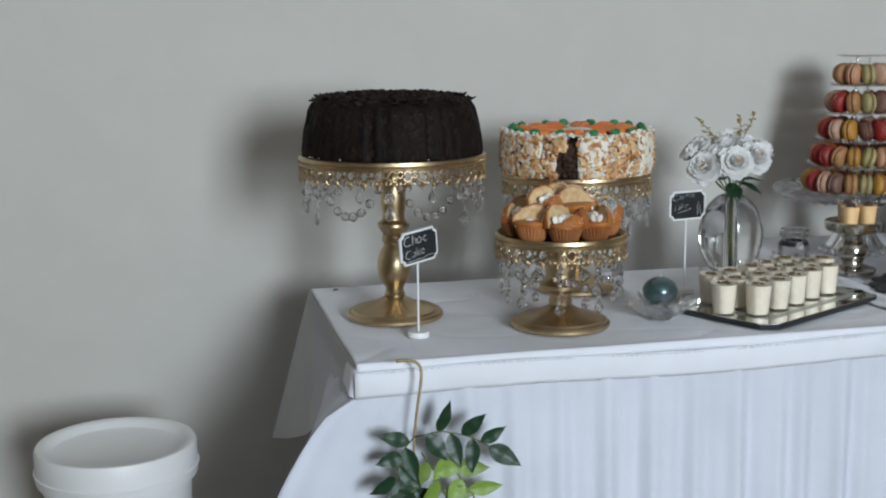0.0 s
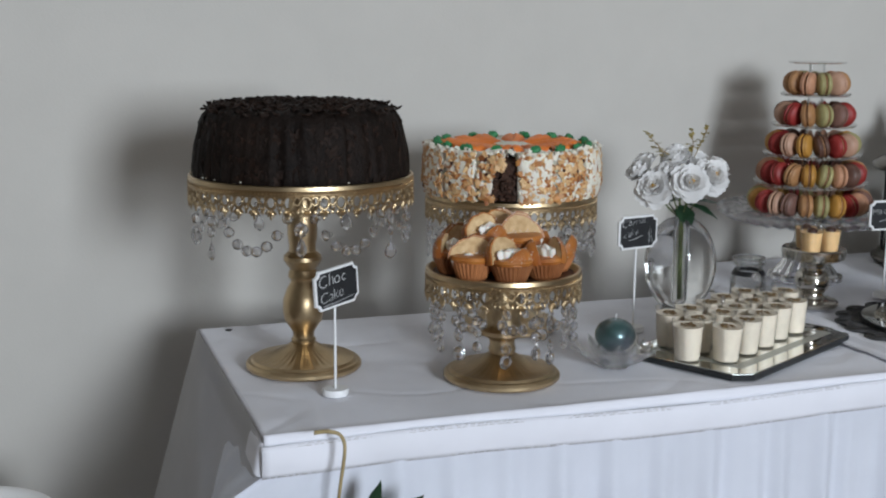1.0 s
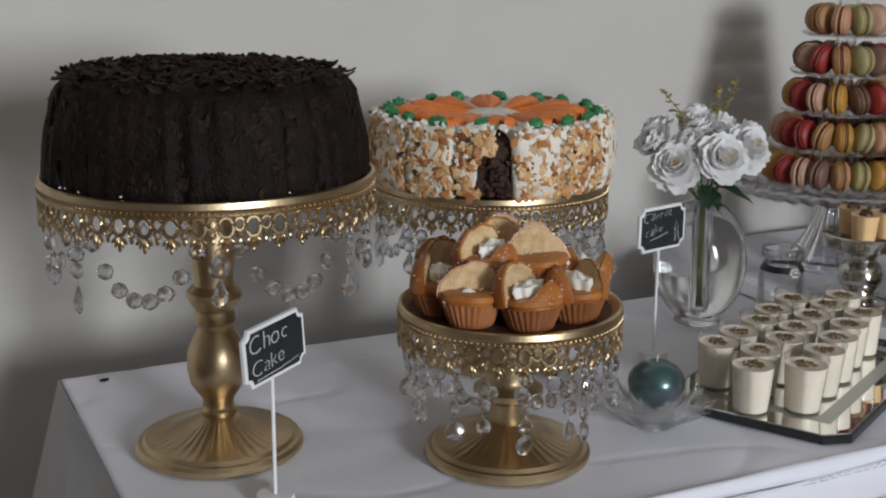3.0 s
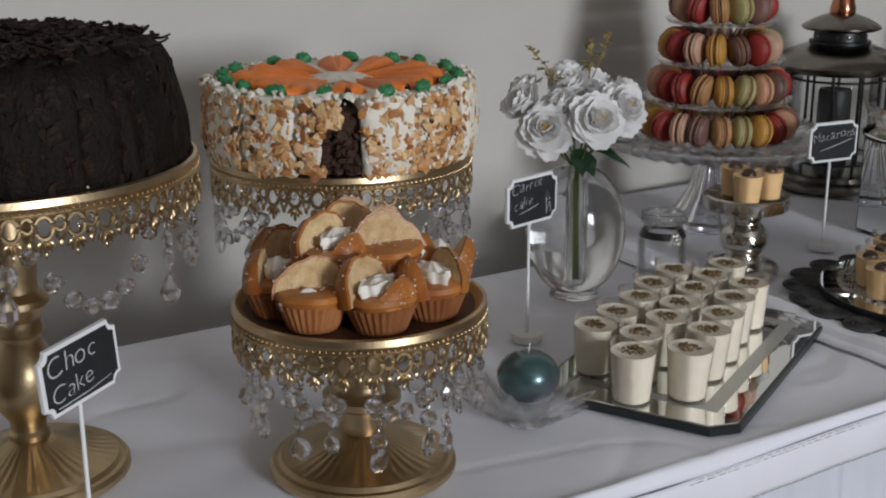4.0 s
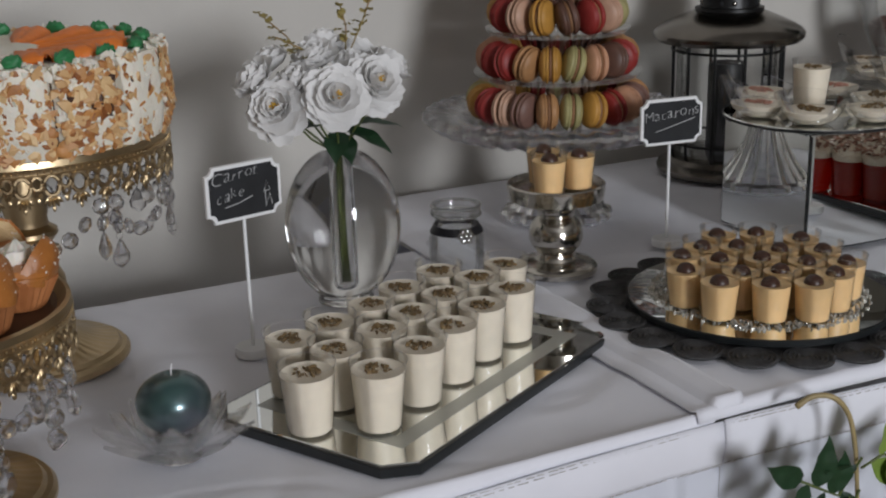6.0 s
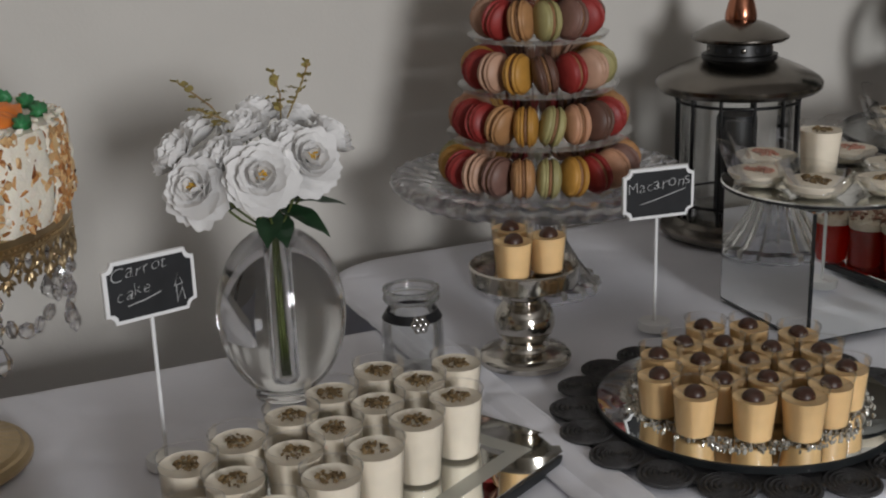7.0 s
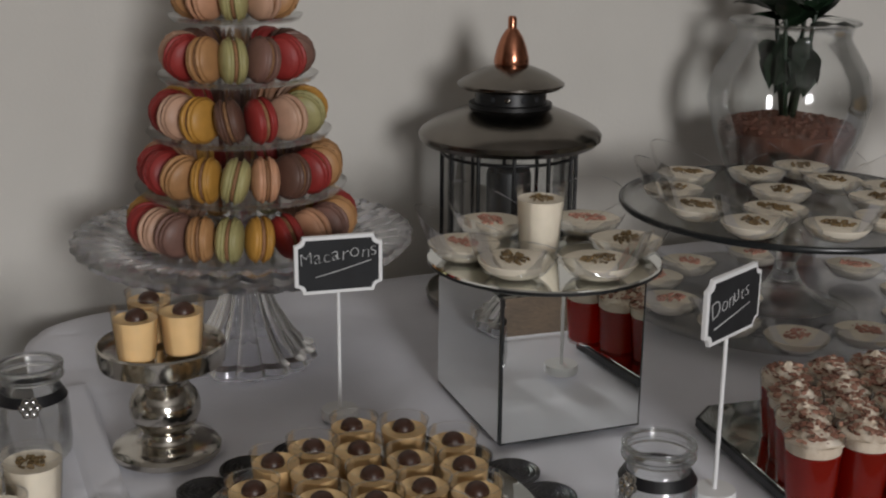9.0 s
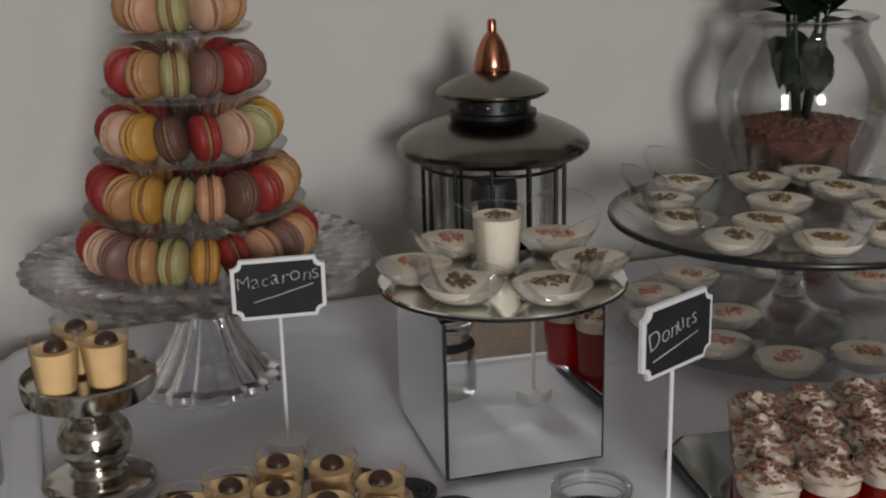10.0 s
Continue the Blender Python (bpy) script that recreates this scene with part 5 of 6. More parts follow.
def leaf_mesh(bm, m, ln, w, fold=0.25, droop=0.2):
    def f(u, v):
        s = math.sin(math.pi * v ** 0.8) * (1 - 0.25 * v)
        x = (2 * u - 1) * w * s
        return m @ Vector((x, ln * v, abs(2 * u - 1) * w * s * fold - droop * ln * v * v + 0.0008 * math.sin(v * 16)))
    grid(bm, 6, 9, f)


def bouquet():
    t = thing("rose_bouquet", pose(VASE[0], VASE[1], TOP1) @ Matrix.Diagonal((1.02, 1.02, 1.0, 1)), "bunch of white silk roses with dark leaves in the glass vase", "bouquet")
    c = Vector((0, 0, 0.165))
    heads = [((-0.020, -0.056, 0.232), 0.0275, True), ((0.026, -0.046, 0.240), 0.0275, True), ((-0.068, -0.026, 0.222), 0.0270, True), ((0.058, -0.006, 0.248), 0.026, False),
             ((-0.018, 0.000, 0.262), 0.027, False), ((0.006, 0.038, 0.268), 0.026, False), ((-0.076, 0.010, 0.246), 0.026, False), ((-0.048, 0.045, 0.254), 0.025, False),
             ((0.045, 0.040, 0.256), 0.025, False), ((0.018, -0.010, 0.252), 0.024, False), ((-0.044, -0.018, 0.246), 0.023, False)]
    for i, (p, r, o) in enumerate(heads):
        p = Vector(p) + Vector((-0.009, -0.016, 0))
        d = (p - c)
        d.z *= 0.55 if o else 0.95
        if o:
            d = d + Vector((0, -0.05, 0.02))
        m = Matrix.Translation(p) @ d.to_track_quat('Z', 'Y').to_matrix().to_4x4()
        rose(t, m, r, 60 + i, o)
        q = p - d.normalized() * 0.012
        bm = tube(bmesh.new(), [q, (q + c) / 2 + Vector((0, 0, -0.01)), c + Vector((q.x * 0.06, q.y * 0.06, -0.005)), Vector((q.x * 0.05, q.y * 0.03, 0.08)), Vector((q.x * 0.06 + 0.002, q.y * 0.03, 0.032))], 0.0012, 6)
        part("stem", bm, M["stem"], t, "", 180)
    for a, el, ln, w, z in ((-60, -8, 0.062, 0.016, 0.186), (-25, 8, 0.058, 0.018, 0.188), (-118, -30, 0.042, 0.014, 0.184), (-88, -38, 0.036, 0.013, 0.180), (15, 24, 0.06, 0.013, 0.205), (35, 30, 0.06, 0.015, 0.2),
                            (170, 0, 0.05, 0.016, 0.19), (95, 5, 0.05, 0.016, 0.19)):
        bm = bmesh.new()
        leaf_mesh(bm, Matrix(), ln, w)
        ob = part("leaf", bm, M["leaf"], t, "dark green serrated leaf", 180)
        ob.matrix_basis = pose(0.006 * math.cos(radians(a)), 0.006 * math.sin(radians(a)), z, 0, 0, a - 90) @ pose(0, 0, 0, el, 0, 0)
    rng = random.Random(9)
    for p0, p1, mat in (((-0.028, 0.0, 0.25), (-0.078, -0.010, 0.308), "sprig"), ((-0.02, -0.02, 0.25), (-0.066, -0.02, 0.285), "sprig"), ((0.012, 0.0, 0.26), (0.004, -0.012, 0.308), "sprig"), ((0.018, 0.0, 0.265), (0.040, 0.0, 0.312), "sprig")):
        a, b = Vector(p0), Vector(p1)
        bm = tube(bmesh.new(), [a, (a + b) / 2 + Vector((0.003, 0, 0.004)), b], 0.0008, 5)
        st = part("sprig", bm, M[mat], t, "small olive sprig", 180)
        for k in range(9):
            q = a.lerp(b, 0.25 + 0.75 * k / 8)
            bm = bmesh.new()
            leaf_mesh(bm, Matrix(), rng.uniform(0.008, 0.013), 0.0046, 0.3, 0.1)
            ob = part("leaf", bm, M["sprig"], st, "", 180)
            ob.matrix_basis = Matrix.Translation(q) @ pose(0, 0, 0, rng.uniform(0, 60), 0, 150 * k + rng.uniform(-20, 20))


bouquet()

# ---- macaron tower on a crystal pedestal plate ----
TOWER = (1.388, 2.303)


def crystal_pedestal():
    t = thing("glass_cake_stand", pose(*TOWER, TOP), "cut crystal pedestal cake stand with a ribbed edge", "cake stand")
    n = 36
    h = 0.127
    prof = [(0, h - 0.002), (0.100, h - 0.001), (0.120, h + 0.002), (0.135, h + 0.007), (0.150, h + 0.010), (0.163, h + 0.011), (0.1665, h + 0.008), (0.166, h + 0.002), (0.156, h - 0.008), (0.140, h - 0.013), (0.11, h - 0.012), (0.04, h - 0.011), (0, h - 0.011)]

    def rib(a, i):
        if i in (3, 4, 8, 9):
            return 1 + 0.016 * abs(math.cos(n * a / 2)) - 0.008
        if i in (5, 6, 7):
            return 1 + 0.034 * abs(math.cos(n * a / 2)) - 0.017
        return 1
    part("plate", lathe(bmesh.new(), prof, n * 8, mod=rib, zmod=lambda a, i: 0.0045 * (abs(((a * n / 2 / math.pi + 0.12 * i) % 1) * 2 - 1) - 0.5) if 3 <= i <= 9 else 0), M["crystal"], t, "plate with a pleated cut rim", 12)
    prof = [(0.028, h - 0.0115), (0.024, h - 0.022), (0.020, h - 0.036), (0.022, h - 0.052), (0.030, h - 0.074), (0.042, h - 0.096), (0.055, h - 0.114), (0.063, 0.010), (0.065, 0.004), (0.062, -0.001), (0.050, 0.003), (0.036, 0.020), (0.02, 0.05), (0.010, 0.08), (0, 0.09)]
    part("foot", lathe(bmesh.new(), prof, 14 * 8, mod=lambda a, i: 1 + (0.10 * abs(math.cos(7 * a)) if i < 11 else 0)), M["crystal"], t, "flared fluted crystal foot", 15)


crystal_pedestal()


def mac_meshes():
    out = {}
    for nm in ("red", "tan", "pink", "brown", "sage", "yellow", "mauve", "peach"):
        bm = bmesh.new()
        prof = [(0, 0.0135), (0.008, 0.0131), (0.0145, 0.0114), (0.0192, 0.0086), (0.0205, 0.0066), (0.0196, 0.0056), (0.0214, 0.0049), (0.0219, 0.0038), (0.0214, 0.0026), (0.0192, 0.0019), (0, 0.0019)]
        lathe(bm, prof, 32, mod=lambda a, i: 1 + (0.024 * math.sin(a * 15 + i * 2) + 0.014 * math.sin(a * 37 + i) if 6 <= i <= 8 else 0))
        bmesh.ops.recalc_face_normals(bm, faces=bm.faces)
        me = bpy.data.meshes.new("macaron_shell")
        bm.to_mesh(me), bm.free()
        me.polygons.foreach_set("use_smooth", [True] * len(me.polygons))
        me.materials.append(M["mac_" + nm])
        out[nm] = me
    bm = lathe(bmesh.new(), [(0, -0.0018), (0.0185, -0.0018), (0.0196, -0.001), (0.0196, 0.001), (0.0185, 0.0018), (0, 0.0018)], 24)
    me = bpy.data.meshes.new("filling")
    bmesh.ops.recalc_face_normals(bm, faces=bm.faces), bm.to_mesh(me), bm.free()
    me.polygons.foreach_set("use_smooth", [True] * len(me.polygons))
    me.materials.append(M["mac_fill"])
    out["fill"] = me
    return out


MAC = mac_meshes()


def tower():
    t = thing("macaron_stand", pose(*TOWER, 0.8740), "clear plastic tiered macaron tower on the crystal plate", "macaron stand")
    tiers = [(0.000, 0.1165), (0.0530, 0.1030), (0.1060, 0.0890), (0.1605, 0.0770), (0.2165, 0.0635), (0.2760, 0.0520)]
    for i, (z, r) in enumerate(tiers):
        lip = 0.004 if i < 5 else 0.001
        bm = lathe(bmesh.new(), [(0, z), (r - 0.004, z), (r, z + lip), (r + 0.0006, z + lip + 0.0005), (r - 0.003, z - 0.0012), (0, z - 0.0012)], 72)
        part("tier", bm, M["plastic"], t, "clear round tray", 60)
        if i < 5:
            part("column", lathe(bmesh.new(), [(0, z + 0.0003), (0.013, z + 0.0003), (0.0115, z + 0.012), (0.0145, z + 0.040), (0.0145, tiers[i + 1][0] - 0.0015), (0, tiers[i + 1][0] - 0.0015)], 24), M["glass"], t, "clear hollow column")
    front = [["yellow", "red", "pink", "mauve", "tan", "sage", "yellow", "red", "peach", "mauve", "tan"],
             ["red", "red", "tan", "yellow", "sage", "peach", "brown", "red", "tan"],
             ["red", "pink", "yellow", "brown", "red", "pink", "sage"],
             ["pink", "red", "tan", "sage", "mauve", "red"],
             ["tan", "peach", "sage", "pink", "tan"]]
    rng = random.Random(12)
    counts = (21, 18, 14, 12, 9)
    names = ["red", "tan", "pink", "brown", "sage", "yellow", "mauve", "peach"]
    phase = (-112.0, -108.0, -112.0, -108.0, -106.0)
    for i, ((z, r), n) in enumerate(zip(tiers, counts)):
        seq = front[i]
        for k in range(n):
            j = k - (n // 2 - len(seq) // 2)
            a = phase[i] + 360 / n * (k - n // 2)
            nm = seq[j] if 0 <= j < len(seq) else names[(k * 5 + i * 3) % 8]
            tilt = rng.uniform(-7, 7)
            m = Matrix.Translation((*TOWER, 0.8740)) @ pose(0, 0, 0, 0, 0, a) @ pose(r - 0.0245, 0, z + 0.0222, 0, 0, 0) @ pose(0, 0, 0, 90 + tilt, 0, 0) @ pose(0, 0, 0, 0, rng.uniform(-15, 15), rng.uniform(0, 360))
            mac = thing("macaron", m, {"red": "raspberry red", "tan": "caramel tan", "pink": "pale pink", "brown": "dark chocolate brown", "sage": "pale pistachio green", "yellow": "golden yellow",
                                       "mauve": "milk chocolate brown", "peach": "peach"}[nm] + " macaron standing on edge in the tower", "macaron", "macarons in the tower")
            share("shell", MAC[nm], Matrix(), mac)
            share("shell", MAC[nm], pose(0, 0, 0, 180, 0, 40), mac)
            share("filling", MAC["fill"], Matrix(), mac, "brown cream filling")


tower()

# ---- lantern ----


def lantern():
    t = thing("lantern", pose(1.722, 2.384, TOP, 0, 0, 8), "dark pewter candle lantern with glass sides and copper finial", "lantern")
    bm = lathe(bmesh.new(), [(0, 0), (0.090, -0.001), (0.0945, 0.002), (0.0955, 0.008), (0.093, 0.013), (0.084, 0.017), (0.082, 0.024), (0.078, 0.026), (0, 0.026)], 72)
    part("base", bm, M["pewter"], t, "round dark metal base")
    for i in range(12):
        a = radians(30 * i)
        c, s = 0.0775 * math.cos(a), 0.0775 * math.sin(a)
        part("post", tube(bmesh.new(), [(c, s, 0.025), (c, s, 0.196)], 0.0024, 8), M["black_metal"], t)
    for z in (0.175, 0.045):
        part("hoop", torus(bmesh.new(), 0.0775, 0.0020, pose(0, 0, z), 64, 8), M["black_metal"], t, "thin black hoop", 180)
    part("glass_cylinder", lathe(bmesh.new(), [(0.071, 0.026), (0.071, 0.192), (0.0695, 0.192), (0.0695, 0.026)], 56), M["thin_glass"], t, "clear glass cylinder")
    part("candle", lathe(bmesh.new(), [(0, 0.026), (0.026, 0.026), (0.026, 0.15), (0.024, 0.155), (0, 0.153)], 32), M["candle"], t, "dark pillar candle inside")
    bm = lathe(bmesh.new(), [(0.074, 0.189), (0.086, 0.186), (0.099, 0.187), (0.1045, 0.1925), (0.1050, 0.198), (0.101, 0.2035), (0.092, 0.2095), (0.080, 0.2155), (0.066, 0.2215), (0.053, 0.2265), (0.046, 0.2285), (0, 0.2285)], 96)
    part("roof", bm, M["pewter"], t, "wide brushed dark metal roof")
    bm = lathe(bmesh.new(), [(0.0475, 0.2285), (0.0475, 0.233), (0.041, 0.234), (0.040, 0.247), (0.042, 0.2475), (0.042, 0.2505), (0.0, 0.2505)], 56)
    nk = part("neck", bm, M["black_metal"], t, "black neck ring, its round holes drawn as dots")
    # holes are solid dots, most coloured black for the shade inside
    for i in range(14):
        bm = bmesh.new()
        ball(bm, scaled(0, 0, 0, 0.0012, 0.0036, 0.0036), 2)
        ob = part("hole", bm, M["pewter"] if i % 3 == 0 else M["board"], nk)
        ob.matrix_basis = pose(0, 0, 0.2405, 0, 0, 360 / 14 * i) @ pose(0.0402, 0, 0)
    bm = lathe(bmesh.new(), [(0.042, 0.2505), (0.057, 0.2500), (0.0608, 0.2530), (0.0608, 0.2555), (0.056, 0.259), (0.042, 0.267), (0.027, 0.273), (0.019, 0.2755), (0, 0.276)], 72)
    part("cap", bm, M["pewter"], t, "smaller domed cap")
    bm = lathe(bmesh.new(), [(0.0192, 0.2755), (0.0200, 0.278), (0.0195, 0.284), (0.0165, 0.296), (0.012, 0.307), (0.0072, 0.3145), (0.0050, 0.3165), (0.0050, 0.327), (0.0036, 0.330), (0, 0.3305)], 40)
    part("finial", bm, M["copper"], t, "polished copper finial")


lantern()

# ---- mirror box with a round mirror plate and dessert dishes ----


def mirror_box():
    t = thing("mirror_box", pose(1.6085, 2.0885, TOP, 0, 0, -3), "square display box faced with mirror panels and dark edges", "display box")
    w, d, h = 0.139, 0.157, 0.136
    part("core", block(bmesh.new(), -w / 2 + 0.0008, w / 2 - 0.0008, -d / 2 + 0.0008, d / 2 - 0.0008, 0, h - 0.002), M["black_edge"], t, "dark inner box showing at the seams")
    e = 0.0028
    for name, b in (("front", (-w / 2 + e, w / 2 - e, -d / 2, -d / 2 + 0.003, 0.002, h - 0.001)), ("back", (-w / 2 + e, w / 2 - e, d / 2 - 0.003, d / 2, 0.002, h - 0.001)),
                    ("left", (-w / 2, -w / 2 + 0.003, -d / 2 + e, d / 2 - e, 0.002, h - 0.001)), ("right", (w / 2 - 0.003, w / 2, -d / 2 + e, d / 2 - e, 0.002, h - 0.001))):
        part("mirror_panel", block(bmesh.new(), *b), M["mirror"], t, "mirror glass side panel")
    part("top_panel", block(bmesh.new(), -w / 2 + e, w / 2 - e, -d / 2 + e, d / 2 - e, h - 0.002, h), M["mirror"], t)
    t = thing("mirror_plate", pose(1.618, 2.096, TOP + 0.1365), "round mirror plate lying on the mirror box", "mirror plate")
    part("rim", lathe(bmesh.new(), [(0, 0), (0.1055, 0), (0.108, 0.001), (0.108, 0.004), (0, 0.004)], 80), M["black_edge"], t, "dark glass edge")
    # unseen pale disc, added under the plate to lighten mirror reflections
    part("backing", lathe(bmesh.new(), [(0, -0.0003), (0.1045, -0.0003), (0.1045, -0.0001), (0, -0.0001)], 80), M["pale_underside"], t, "pale underside disc added to lighten reflections")
    part("mirror", lathe(bmesh.new(), [(0.108, 0.0040), (0.1065, 0.0052), (0, 0.0052)], 80), M["mirror"], t, "round mirror glass")


mirror_box()


def dish_meshes():
    """A small plastic bowl whose rim sweeps up to a point on one side."""
    out = {}
    bm = bmesh.new()
    nu, nv = 40, 9

    def shell(off):
        def f(u, v):
            a = 2 * math.pi * u
            lift = 0.5 + 0.5 * math.cos(a)
            top = 0.020 + 0.026 * lift ** 2.2
            r = 0.016 + 0.022 * v ** 0.62 + 0.006 * v * lift ** 2 - off
            return Vector((r * math.cos(a), r * math.sin(a), 0.001 + off + top * v ** 1.35))
        return f
    a = [[None] * (nv + 1) for _ in range(nu)]
    b = [[None] * (nv + 1) for _ in range(nu)]
    for u in range(nu):
        for v in range(nv + 1):
            a[u][v] = bm.verts.new(shell(0)(u / nu, v / nv))
            if v == nv:
                b[u][v] = bm.verts.new(shell(-0.0009)(u / nu, 1.0) - Vector((0, 0, 0.0006)))
    for u in range(nu):
        w = (u + 1) % nu
        for v in range(nv):
            bm.faces.new((a[u][v], a[w][v], a[w][v + 1], a[u][v + 1]))
        bm.faces.new((a[u][nv], a[w][nv], b[w][nv], b[u][nv]))
    bm.faces.new([a[u][0] for u in range(nu)][::-1])
    for nm, bmx, mat in (("dish", bm, M["plastic"]), ("dish_cream", lathe(bmesh.new(), [(0, 0.0022), (0.0155, 0.0022), (0.022, 0.0055), (0.0275, 0.0105), (0.0305, 0.0150), (0.0322, 0.0185), (0.031, 0.0190), (0, 0.0194)], 40), M["panna"])):
        me = bpy.data.meshes.new(nm)
        bmesh.ops.recalc_face_normals(bmx, faces=bmx.faces), bmx.to_mesh(me), bmx.free()
        me.polygons.foreach_set("use_smooth", [True] * len(me.polygons))
        me.set_sharp_from_angle(angle=radians(50))
        me.materials.append(mat)
        out[nm] = me
    return out


DISH = dish_meshes()


def dish(x, y, z, turn, pink, rng, group):
    t = thing("dessert_dish", pose(x, y, z, 0, 0, turn), "clear swept-rim plastic dish of cream dessert with " + ("pink crumbs" if pink else "brown nut crumbs"), "dessert dish", group)
    share("dish_shell", DISH["dish"], Matrix.Diagonal((1.02, 1.02, 1.05, 1)), t, "clear plastic bowl with a swept rim")
    share("filling", DISH["dish_cream"], Matrix.Diagonal((1.02, 1.02, 0.88, 1)), t, "pale cream filling")
    share("garnish", CUPS[("pinks%d" if pink else "crumbs%d") % rng.randrange(4)], pose(0, 0, 0.0170, 0, 0, rng.uniform(0, 360)) @ Matrix.Diagonal((1.7, 1.1, 1.0, 1)), t, "pink crumb garnish" if pink else "brown chopped nut garnish")


rng = random.Random(50)
zb = TOP + 0.1365 + 0.0054
for x, y, turn, pink in ((1.543, 2.110, 150, True), (1.563, 2.046, 215, False), (1.630, 2.016, 300, False), (1.687, 2.066, 20, False), (1.690, 2.146, 50, True), (1.598, 2.170, 120, True)):
    dish(x, y, zb, turn, pink, rng, "dishes on the mirror box")
cup("panna", 1.618, 2.108, zb, rng, "clear plastic cup of cream dessert with nut crumbs", "cream dessert cups")

# ---- two glass tiers with dessert dishes ----
TIER = (1.985, 2.205)


def glass_tiers():
    t = thing("glass_platter", pose(*TIER, TOP), "low round clear glass platter under the mirror stand", "platter")
    part("plate", lathe(bmesh.new(), [(0, 0.010), (0.150, 0.012), (0.186, 0.020), (0.188, 0.0215), (0.186, 0.0225), (0.150, 0.0165), (0, 0.015)], 96), M["thin_glass"], t, "clear glass plate", 60)
    part("foot_ring", lathe(bmesh.new(), [(0.08, -0.001), (0.084, -0.001), (0.083, 0.0105), (0.079, 0.0105), (0.08, -0.001)], 64), M["glass"], t, "glass foot ring")
    t = thing("glass_cake_stand", pose(*TIER, TOP + 0.0155), "clear glass pedestal stand with a dark-edged glass disc", "cake stand")
    part("pedestal", lathe(bmesh.new(), [(0, 0), (0.058, 0.0), (0.060, 0.003), (0.045, 0.008), (0.022, 0.022), (0.013, 0.040), (0.0125, 0.052), (0.020, 0.060), (0.0205, 0.068), (0.013, 0.076), (0.016, 0.090), (0.032, 0.105), (0.05, 0.112), (0, 0.112)], 48), M["glass"], t, "turned glass foot and knop")
    part("glass_disc", lathe(bmesh.new(), [(0, 0.1125), (0.1865, 0.1125), (0.1865, 0.1194), (0, 0.1196)], 110), M["disc_glass"], t, "round clear glass disc", 30)
    part("disc_rim", lathe(bmesh.new(), [(0.1867, 0.1125), (0.1895, 0.1130), (0.1905, 0.1145), (0.1905, 0.1178), (0.1895, 0.1192), (0.1867, 0.1196), (0.1867, 0.1125)], 110), M["black_edge"], t, "dark edge of the glass disc")


glass_tiers()
zt = TOP + 0.0155 + 0.1198
for x, y, turn, pink in ((1.915, 2.308, 120, 0), (1.995, 2.283, 75, 0), (2.051, 2.216, 60, 0), (1.856, 2.246, 140, 0), (1.838, 2.172, 190, 0), (1.962, 2.196, 60, 0), (1.906, 2.132, 20, 0), (1.850, 2.094, 200, 0),
                         (1.922, 2.056, 250, 0), (1.990, 2.062, 320, 0), (2.040, 2.128, 40, 0), (2.090, 2.165, 20, 0), (2.065, 2.290, 80, 0)):
    dish(x, y, zt, turn, bool(pink), rng, "dishes on the mirror stand")
zl = TOP + 0.0175
for x, y, turn in ((1.856, 2.130, 200), (1.893, 2.066, 230), (1.968, 2.050, 290), (1.838, 2.212, 150), (1.868, 2.290, 120), (1.938, 2.326, 90), (2.040, 2.330, 70), (2.050, 2.070, 320), (2.110, 2.140, 20), (2.117, 2.240, 20), (1.912, 2.200, 60)):
    dish(x, y, zl + (0.002 if math.hypot(x - TIER[0], y - TIER[1]) > 0.11 else 0), turn, True, rng, "dishes on the glass platter")

# ---- mirror tray with red jelly cups ----
tray(1.857, 1.877, 0.300, 0.226, -8.0, "rectangular mirror tray with black edge under red cups", False)
rng = random.Random(34)
for i in range(5):
    for j in range(4):
        cup("jelly", 1.764 + 0.0445 * i - 0.0200 * j, 1.921 - 0.004 * i - 0.0368 * j, TOP + 0.0085, rng, "clear cup of red jelly with cream and chocolate shavings", "red jelly cups")

# ---- big glass vase with a potted plant ----


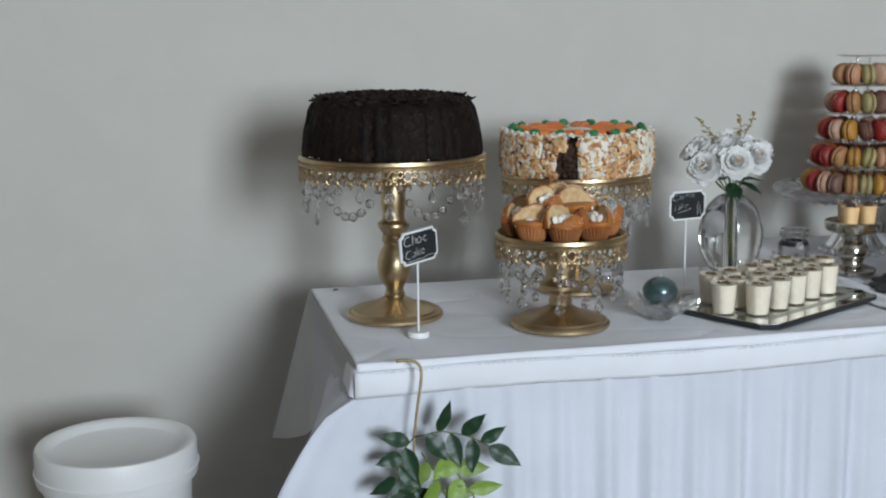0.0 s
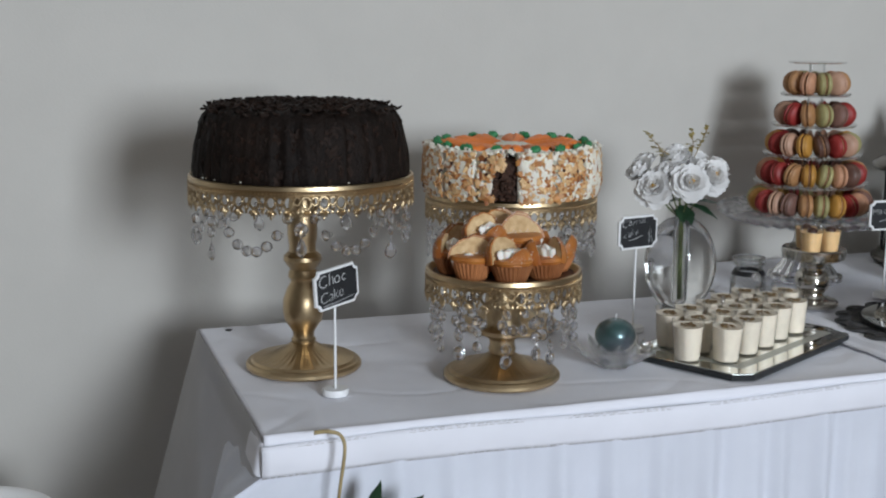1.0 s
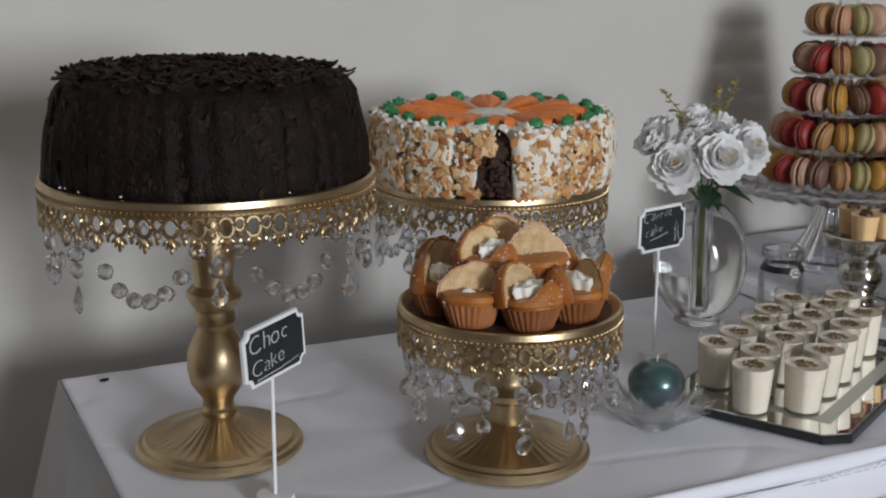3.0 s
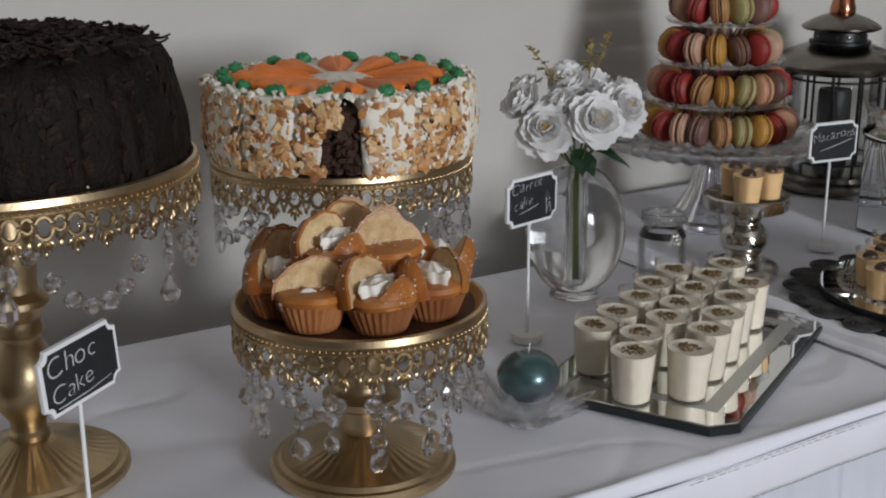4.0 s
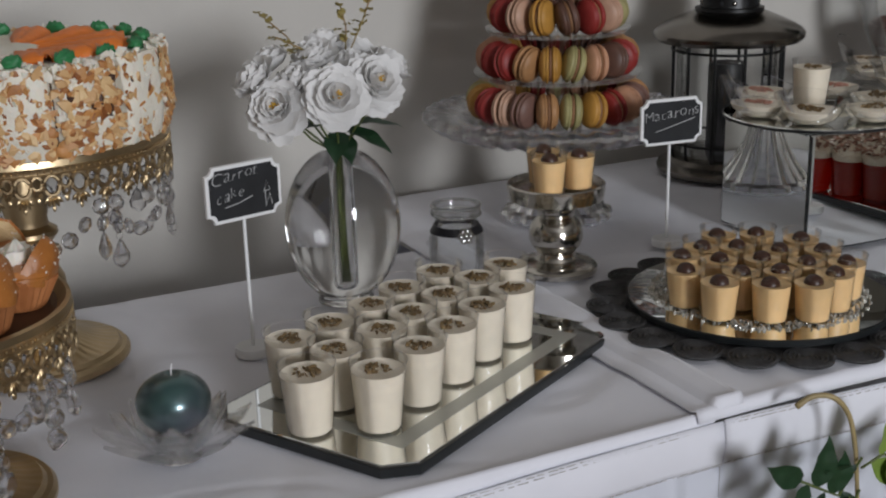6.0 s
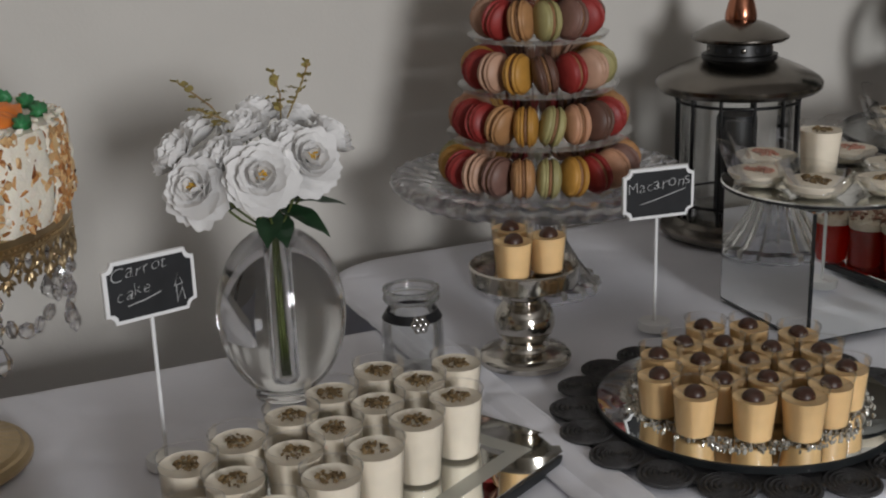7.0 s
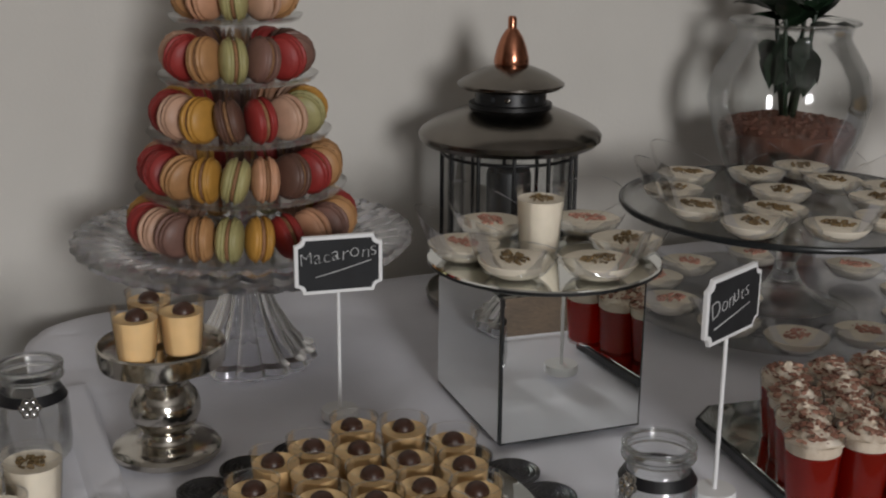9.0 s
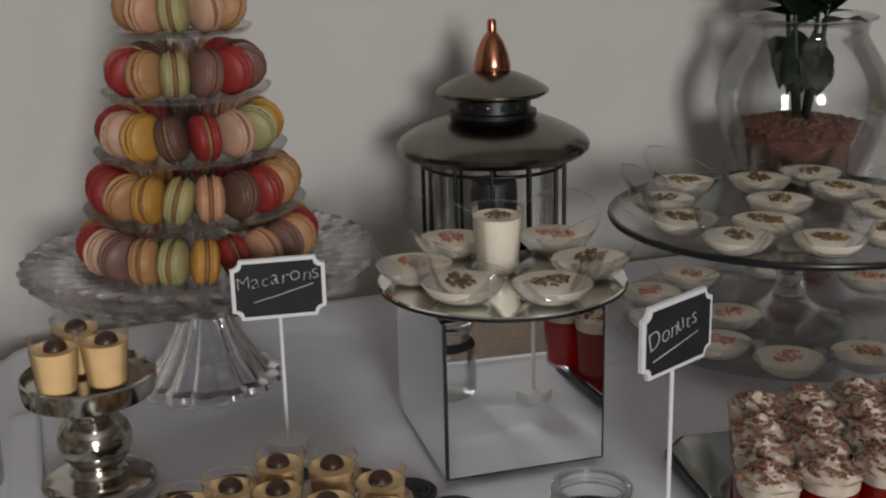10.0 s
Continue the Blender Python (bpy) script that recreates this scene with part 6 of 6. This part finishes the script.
def plant_vase():
    P = (2.120, 2.392)
    t = thing("hurricane_vase", pose(*P, TOP), "large clear glass vase with a flared rim and bellied body", "vase")
    prof = [(0.050, 0.0), (0.052, 0.010), (0.055, 0.06), (0.074, 0.12), (0.093, 0.170), (0.1025, 0.212), (0.097, 0.247), (0.080, 0.275), (0.070, 0.291), (0.072, 0.303), (0.0795, 0.310)]
    inner = [(r - 0.0025, z + (0.004 if i == 0 else 0)) for i, (r, z) in enumerate(prof)]
    part("glass_body", lathe(bmesh.new(), [(0, 0)] + prof + inner[::-1] + [(0, 0.004)], 72), M["thin_glass"], t, "thin clear glass wall", 60)
    part("lip", torus(bmesh.new(), 0.0795, 0.0019, pose(0, 0, 0.3105), 72, 8), M["glass"], t, "rounded glass lip", 180)
    t = thing("potted_plant", pose(*P, TOP + 0.0045), "dark green leafy plant rooted in red-brown grit inside the vase", "plant")
    bm = lathe(bmesh.new(), [(0, 0), (0.046, 0.0), (0.050, 0.06), (0.067, 0.12), (0.0830, 0.156), (0.0850, 0.172), (0.06, 0.182), (0, 0.186)], 56, mod=lambda a, i: 1 + (0.02 * math.sin(a * 9) if i > 3 else 0))
    part("grit", bm, M["soil"], t, "rough red-brown potting grit", 60)
    rng = random.Random(70)
    bm = bmesh.new()
    for i in range(420):
        a, r = rng.uniform(0, 6.28), 0.082 * math.sqrt(rng.random())
        s = rng.uniform(0.002, 0.0052)
        ball(bm, scaled(r * math.cos(a), r * math.sin(a), 0.184 - 0.010 * (r / 0.082) ** 3, s, s, s * 0.8, rng.uniform(0, 90), 0, 0), 1, 0.25, rng)
    part("loose_grit", bm, M["soil"], t, "coarse grit on the surface", 60)["kind"] = "stuff"
    for i in range(4):
        a = radians(90 * i + 25)
        b = Vector((0.006 * math.cos(a), 0.006 * math.sin(a), 0.182))
        m = Vector((0.020 * math.cos(a), 0.020 * math.sin(a), 0.262))
        e = Vector((0.038 * math.cos(a), 0.038 * math.sin(a), 0.42))
        st = part("stem", tube(bmesh.new(), [b, b.lerp(m, 0.5), m, e], 0.0042, 8, taper=lambda u: 1 - 0.4 * u), M["leaf_deep"], t, "", 180)
        for k in range(24):
            q = m.lerp(e, max(0, k - 5) / 18)
            bm = bmesh.new()
            leaf_mesh(bm, Matrix(), (0.044 if k < 9 else 0.075) * rng.uniform(0.8, 1.15), rng.uniform(0.016, 0.024), 0.25, 0.25)
            ob = part("leaf", bm, M["leaf_deep"], st, "", 180)
            up = rng.uniform(-80, -62) if k < 9 else rng.uniform(20, 75)
            ob.matrix_basis = Matrix.Translation(q) @ pose(0, 0, 0, 0, 0, rng.uniform(0, 360)) @ pose(0, 0, 0, up, rng.uniform(-30, 30), 0)


plant_vase()


def cake_plate():
    t = thing("side_plate", pose(2.315, 2.28, TOP), "white china stand holding a small orange-topped cake", "plate")
    part("stand", lathe(bmesh.new(), [(0, 0), (0.04, 0), (0.042, 0.004), (0.014, 0.014), (0.012, 0.17), (0.03, 0.18), (0.085, 0.186), (0.088, 0.190), (0.08, 0.190), (0, 0.186)], 48), M["white_plastic"], t)
    part("cake", lathe(bmesh.new(), [(0, 0.186), (0.055, 0.186), (0.056, 0.20), (0.052, 0.222), (0, 0.224)], 40), M["crumb"], t, "small golden cake")


cake_plate()

# ---- foliage garlands pinned on the skirt ----


def garland(x, y, z, path, leaves, seed, label, size=1.0):
    t = thing("leaf_garland", pose(x, y, z), label, "garland", "leaf garlands on the skirt")
    knots = [Vector(p) for p in path]
    knots = [knots[0] * 2 - knots[1]] + knots + [knots[-1] * 2 - knots[-2]]
    path = []
    for a, b, c, d in zip(knots, knots[1:], knots[2:], knots[3:]):
        for k in range(5):
            u = k / 5
            path.append(0.5 * (2 * b + (c - a) * u + (2 * a - 5 * b + 4 * c - d) * u * u + (3 * b - a - 3 * c + d) * u ** 3))
    part("main_stem", tube(bmesh.new(), path, 0.0027, 8, taper=lambda u: 1 - 0.35 * u), M["cord"], t, "thick tan stem bent over the edge", 180)
    rng = random.Random(seed)
    for twig, mat in leaves:
        pts = [Vector(p) for p in twig]
        part("twig", tube(bmesh.new(), pts, 0.0012, 6), M["stem"], t, "", 180)
        n = 7
        for k in range(n):
            u = (k + 1) / n
            s = u * (len(pts) - 1)
            i = min(int(s), len(pts) - 2)
            q = pts[i].lerp(pts[i + 1], s - i)
            d = pts[i + 1] - pts[i]
            ang = math.degrees(math.atan2(d.z, d.x))
            off = (62 if k % 2 else -62) if k < n - 1 else 0
            bm = bmesh.new()
            leaf_mesh(bm, Matrix(), rng.uniform(0.030, 0.040) * size, rng.uniform(0.0085, 0.0115) * size, 0.2, 0.08)
            ob = part("leaf", bm, M[mat], t, "", 180)
            a = radians(ang + off)
            dirv = Vector((math.cos(a), -0.25 + rng.uniform(-0.25, 0.1), math.sin(a))).normalized()
            xax = dirv.cross(Vector((rng.uniform(-0.3, 0.3), -1, rng.uniform(-0.3, 0.3)))).normalized()
            zax = xax.cross(dirv)
            ob.matrix_basis = Matrix.Translation(q) @ Matrix((xax, dirv, zax)).transposed().to_4x4()


garland(0.330, 1.722, 0.743, [(-0.03, -0.006, 0.003), (-0.012, -0.010, 0.004), (0.001, -0.014, -0.002), (0.004, -0.018, -0.02), (-0.004, -0.022, -0.07), (-0.010, -0.026, -0.12), (-0.010, -0.03, -0.16)],
        [([(-0.01, -0.03, -0.105), (0.03, -0.034, -0.098), (0.07, -0.038, -0.108), (0.098, -0.04, -0.125)], "leaf"),
         ([(-0.01, -0.03, -0.105), (-0.026, -0.034, -0.12), (-0.038, -0.038, -0.155), (-0.045, -0.04, -0.20)], "leaf"),
         ([(0.0, -0.03, -0.13), (0.02, -0.036, -0.16), (0.035, -0.04, -0.20), (0.05, -0.04, -0.26)], "leaf_light"),
         ([(-0.01, -0.03, -0.15), (-0.012, -0.036, -0.19), (-0.01, -0.04, -0.24), (-0.005, -0.04, -0.30)], "leaf"),
         ([(0.03, -0.032, -0.12), (0.05, -0.036, -0.16), (0.075, -0.04, -0.20), (0.09, -0.04, -0.26)], "leaf_light")], 5, "artificial leaf garland with glossy green leaves pinned to the skirt", 1.4)
garland(1.275, 1.716, 0.742, [(-0.022, 0.0, -0.002), (-0.008, -0.004, 0.006), (0.008, -0.012, 0.004), (0.022, -0.016, -0.014), (0.028, -0.02, -0.045), (0.03, -0.024, -0.085), (0.034, -0.026, -0.14)],
        [([(0.030, -0.026, -0.05), (0.0, -0.032, -0.075), (-0.025, -0.036, -0.06), (-0.05, -0.04, -0.045)], "leaf"),
         ([(0.030, -0.026, -0.06), (0.05, -0.03, -0.05), (0.075, -0.034, -0.06), (0.10, -0.036, -0.08)], "leaf_light"),
         ([(0.030, -0.026, -0.08), (0.005, -0.034, -0.11), (-0.025, -0.036, -0.13), (-0.05, -0.04, -0.17)], "leaf_light"),
         ([(0.034, -0.026, -0.11), (0.05, -0.034, -0.13), (0.06, -0.036, -0.17), (0.07, -0.04, -0.22)], "leaf")], 6, "artificial leaf garland with a curved stem pinned to the skirt", 1.3)
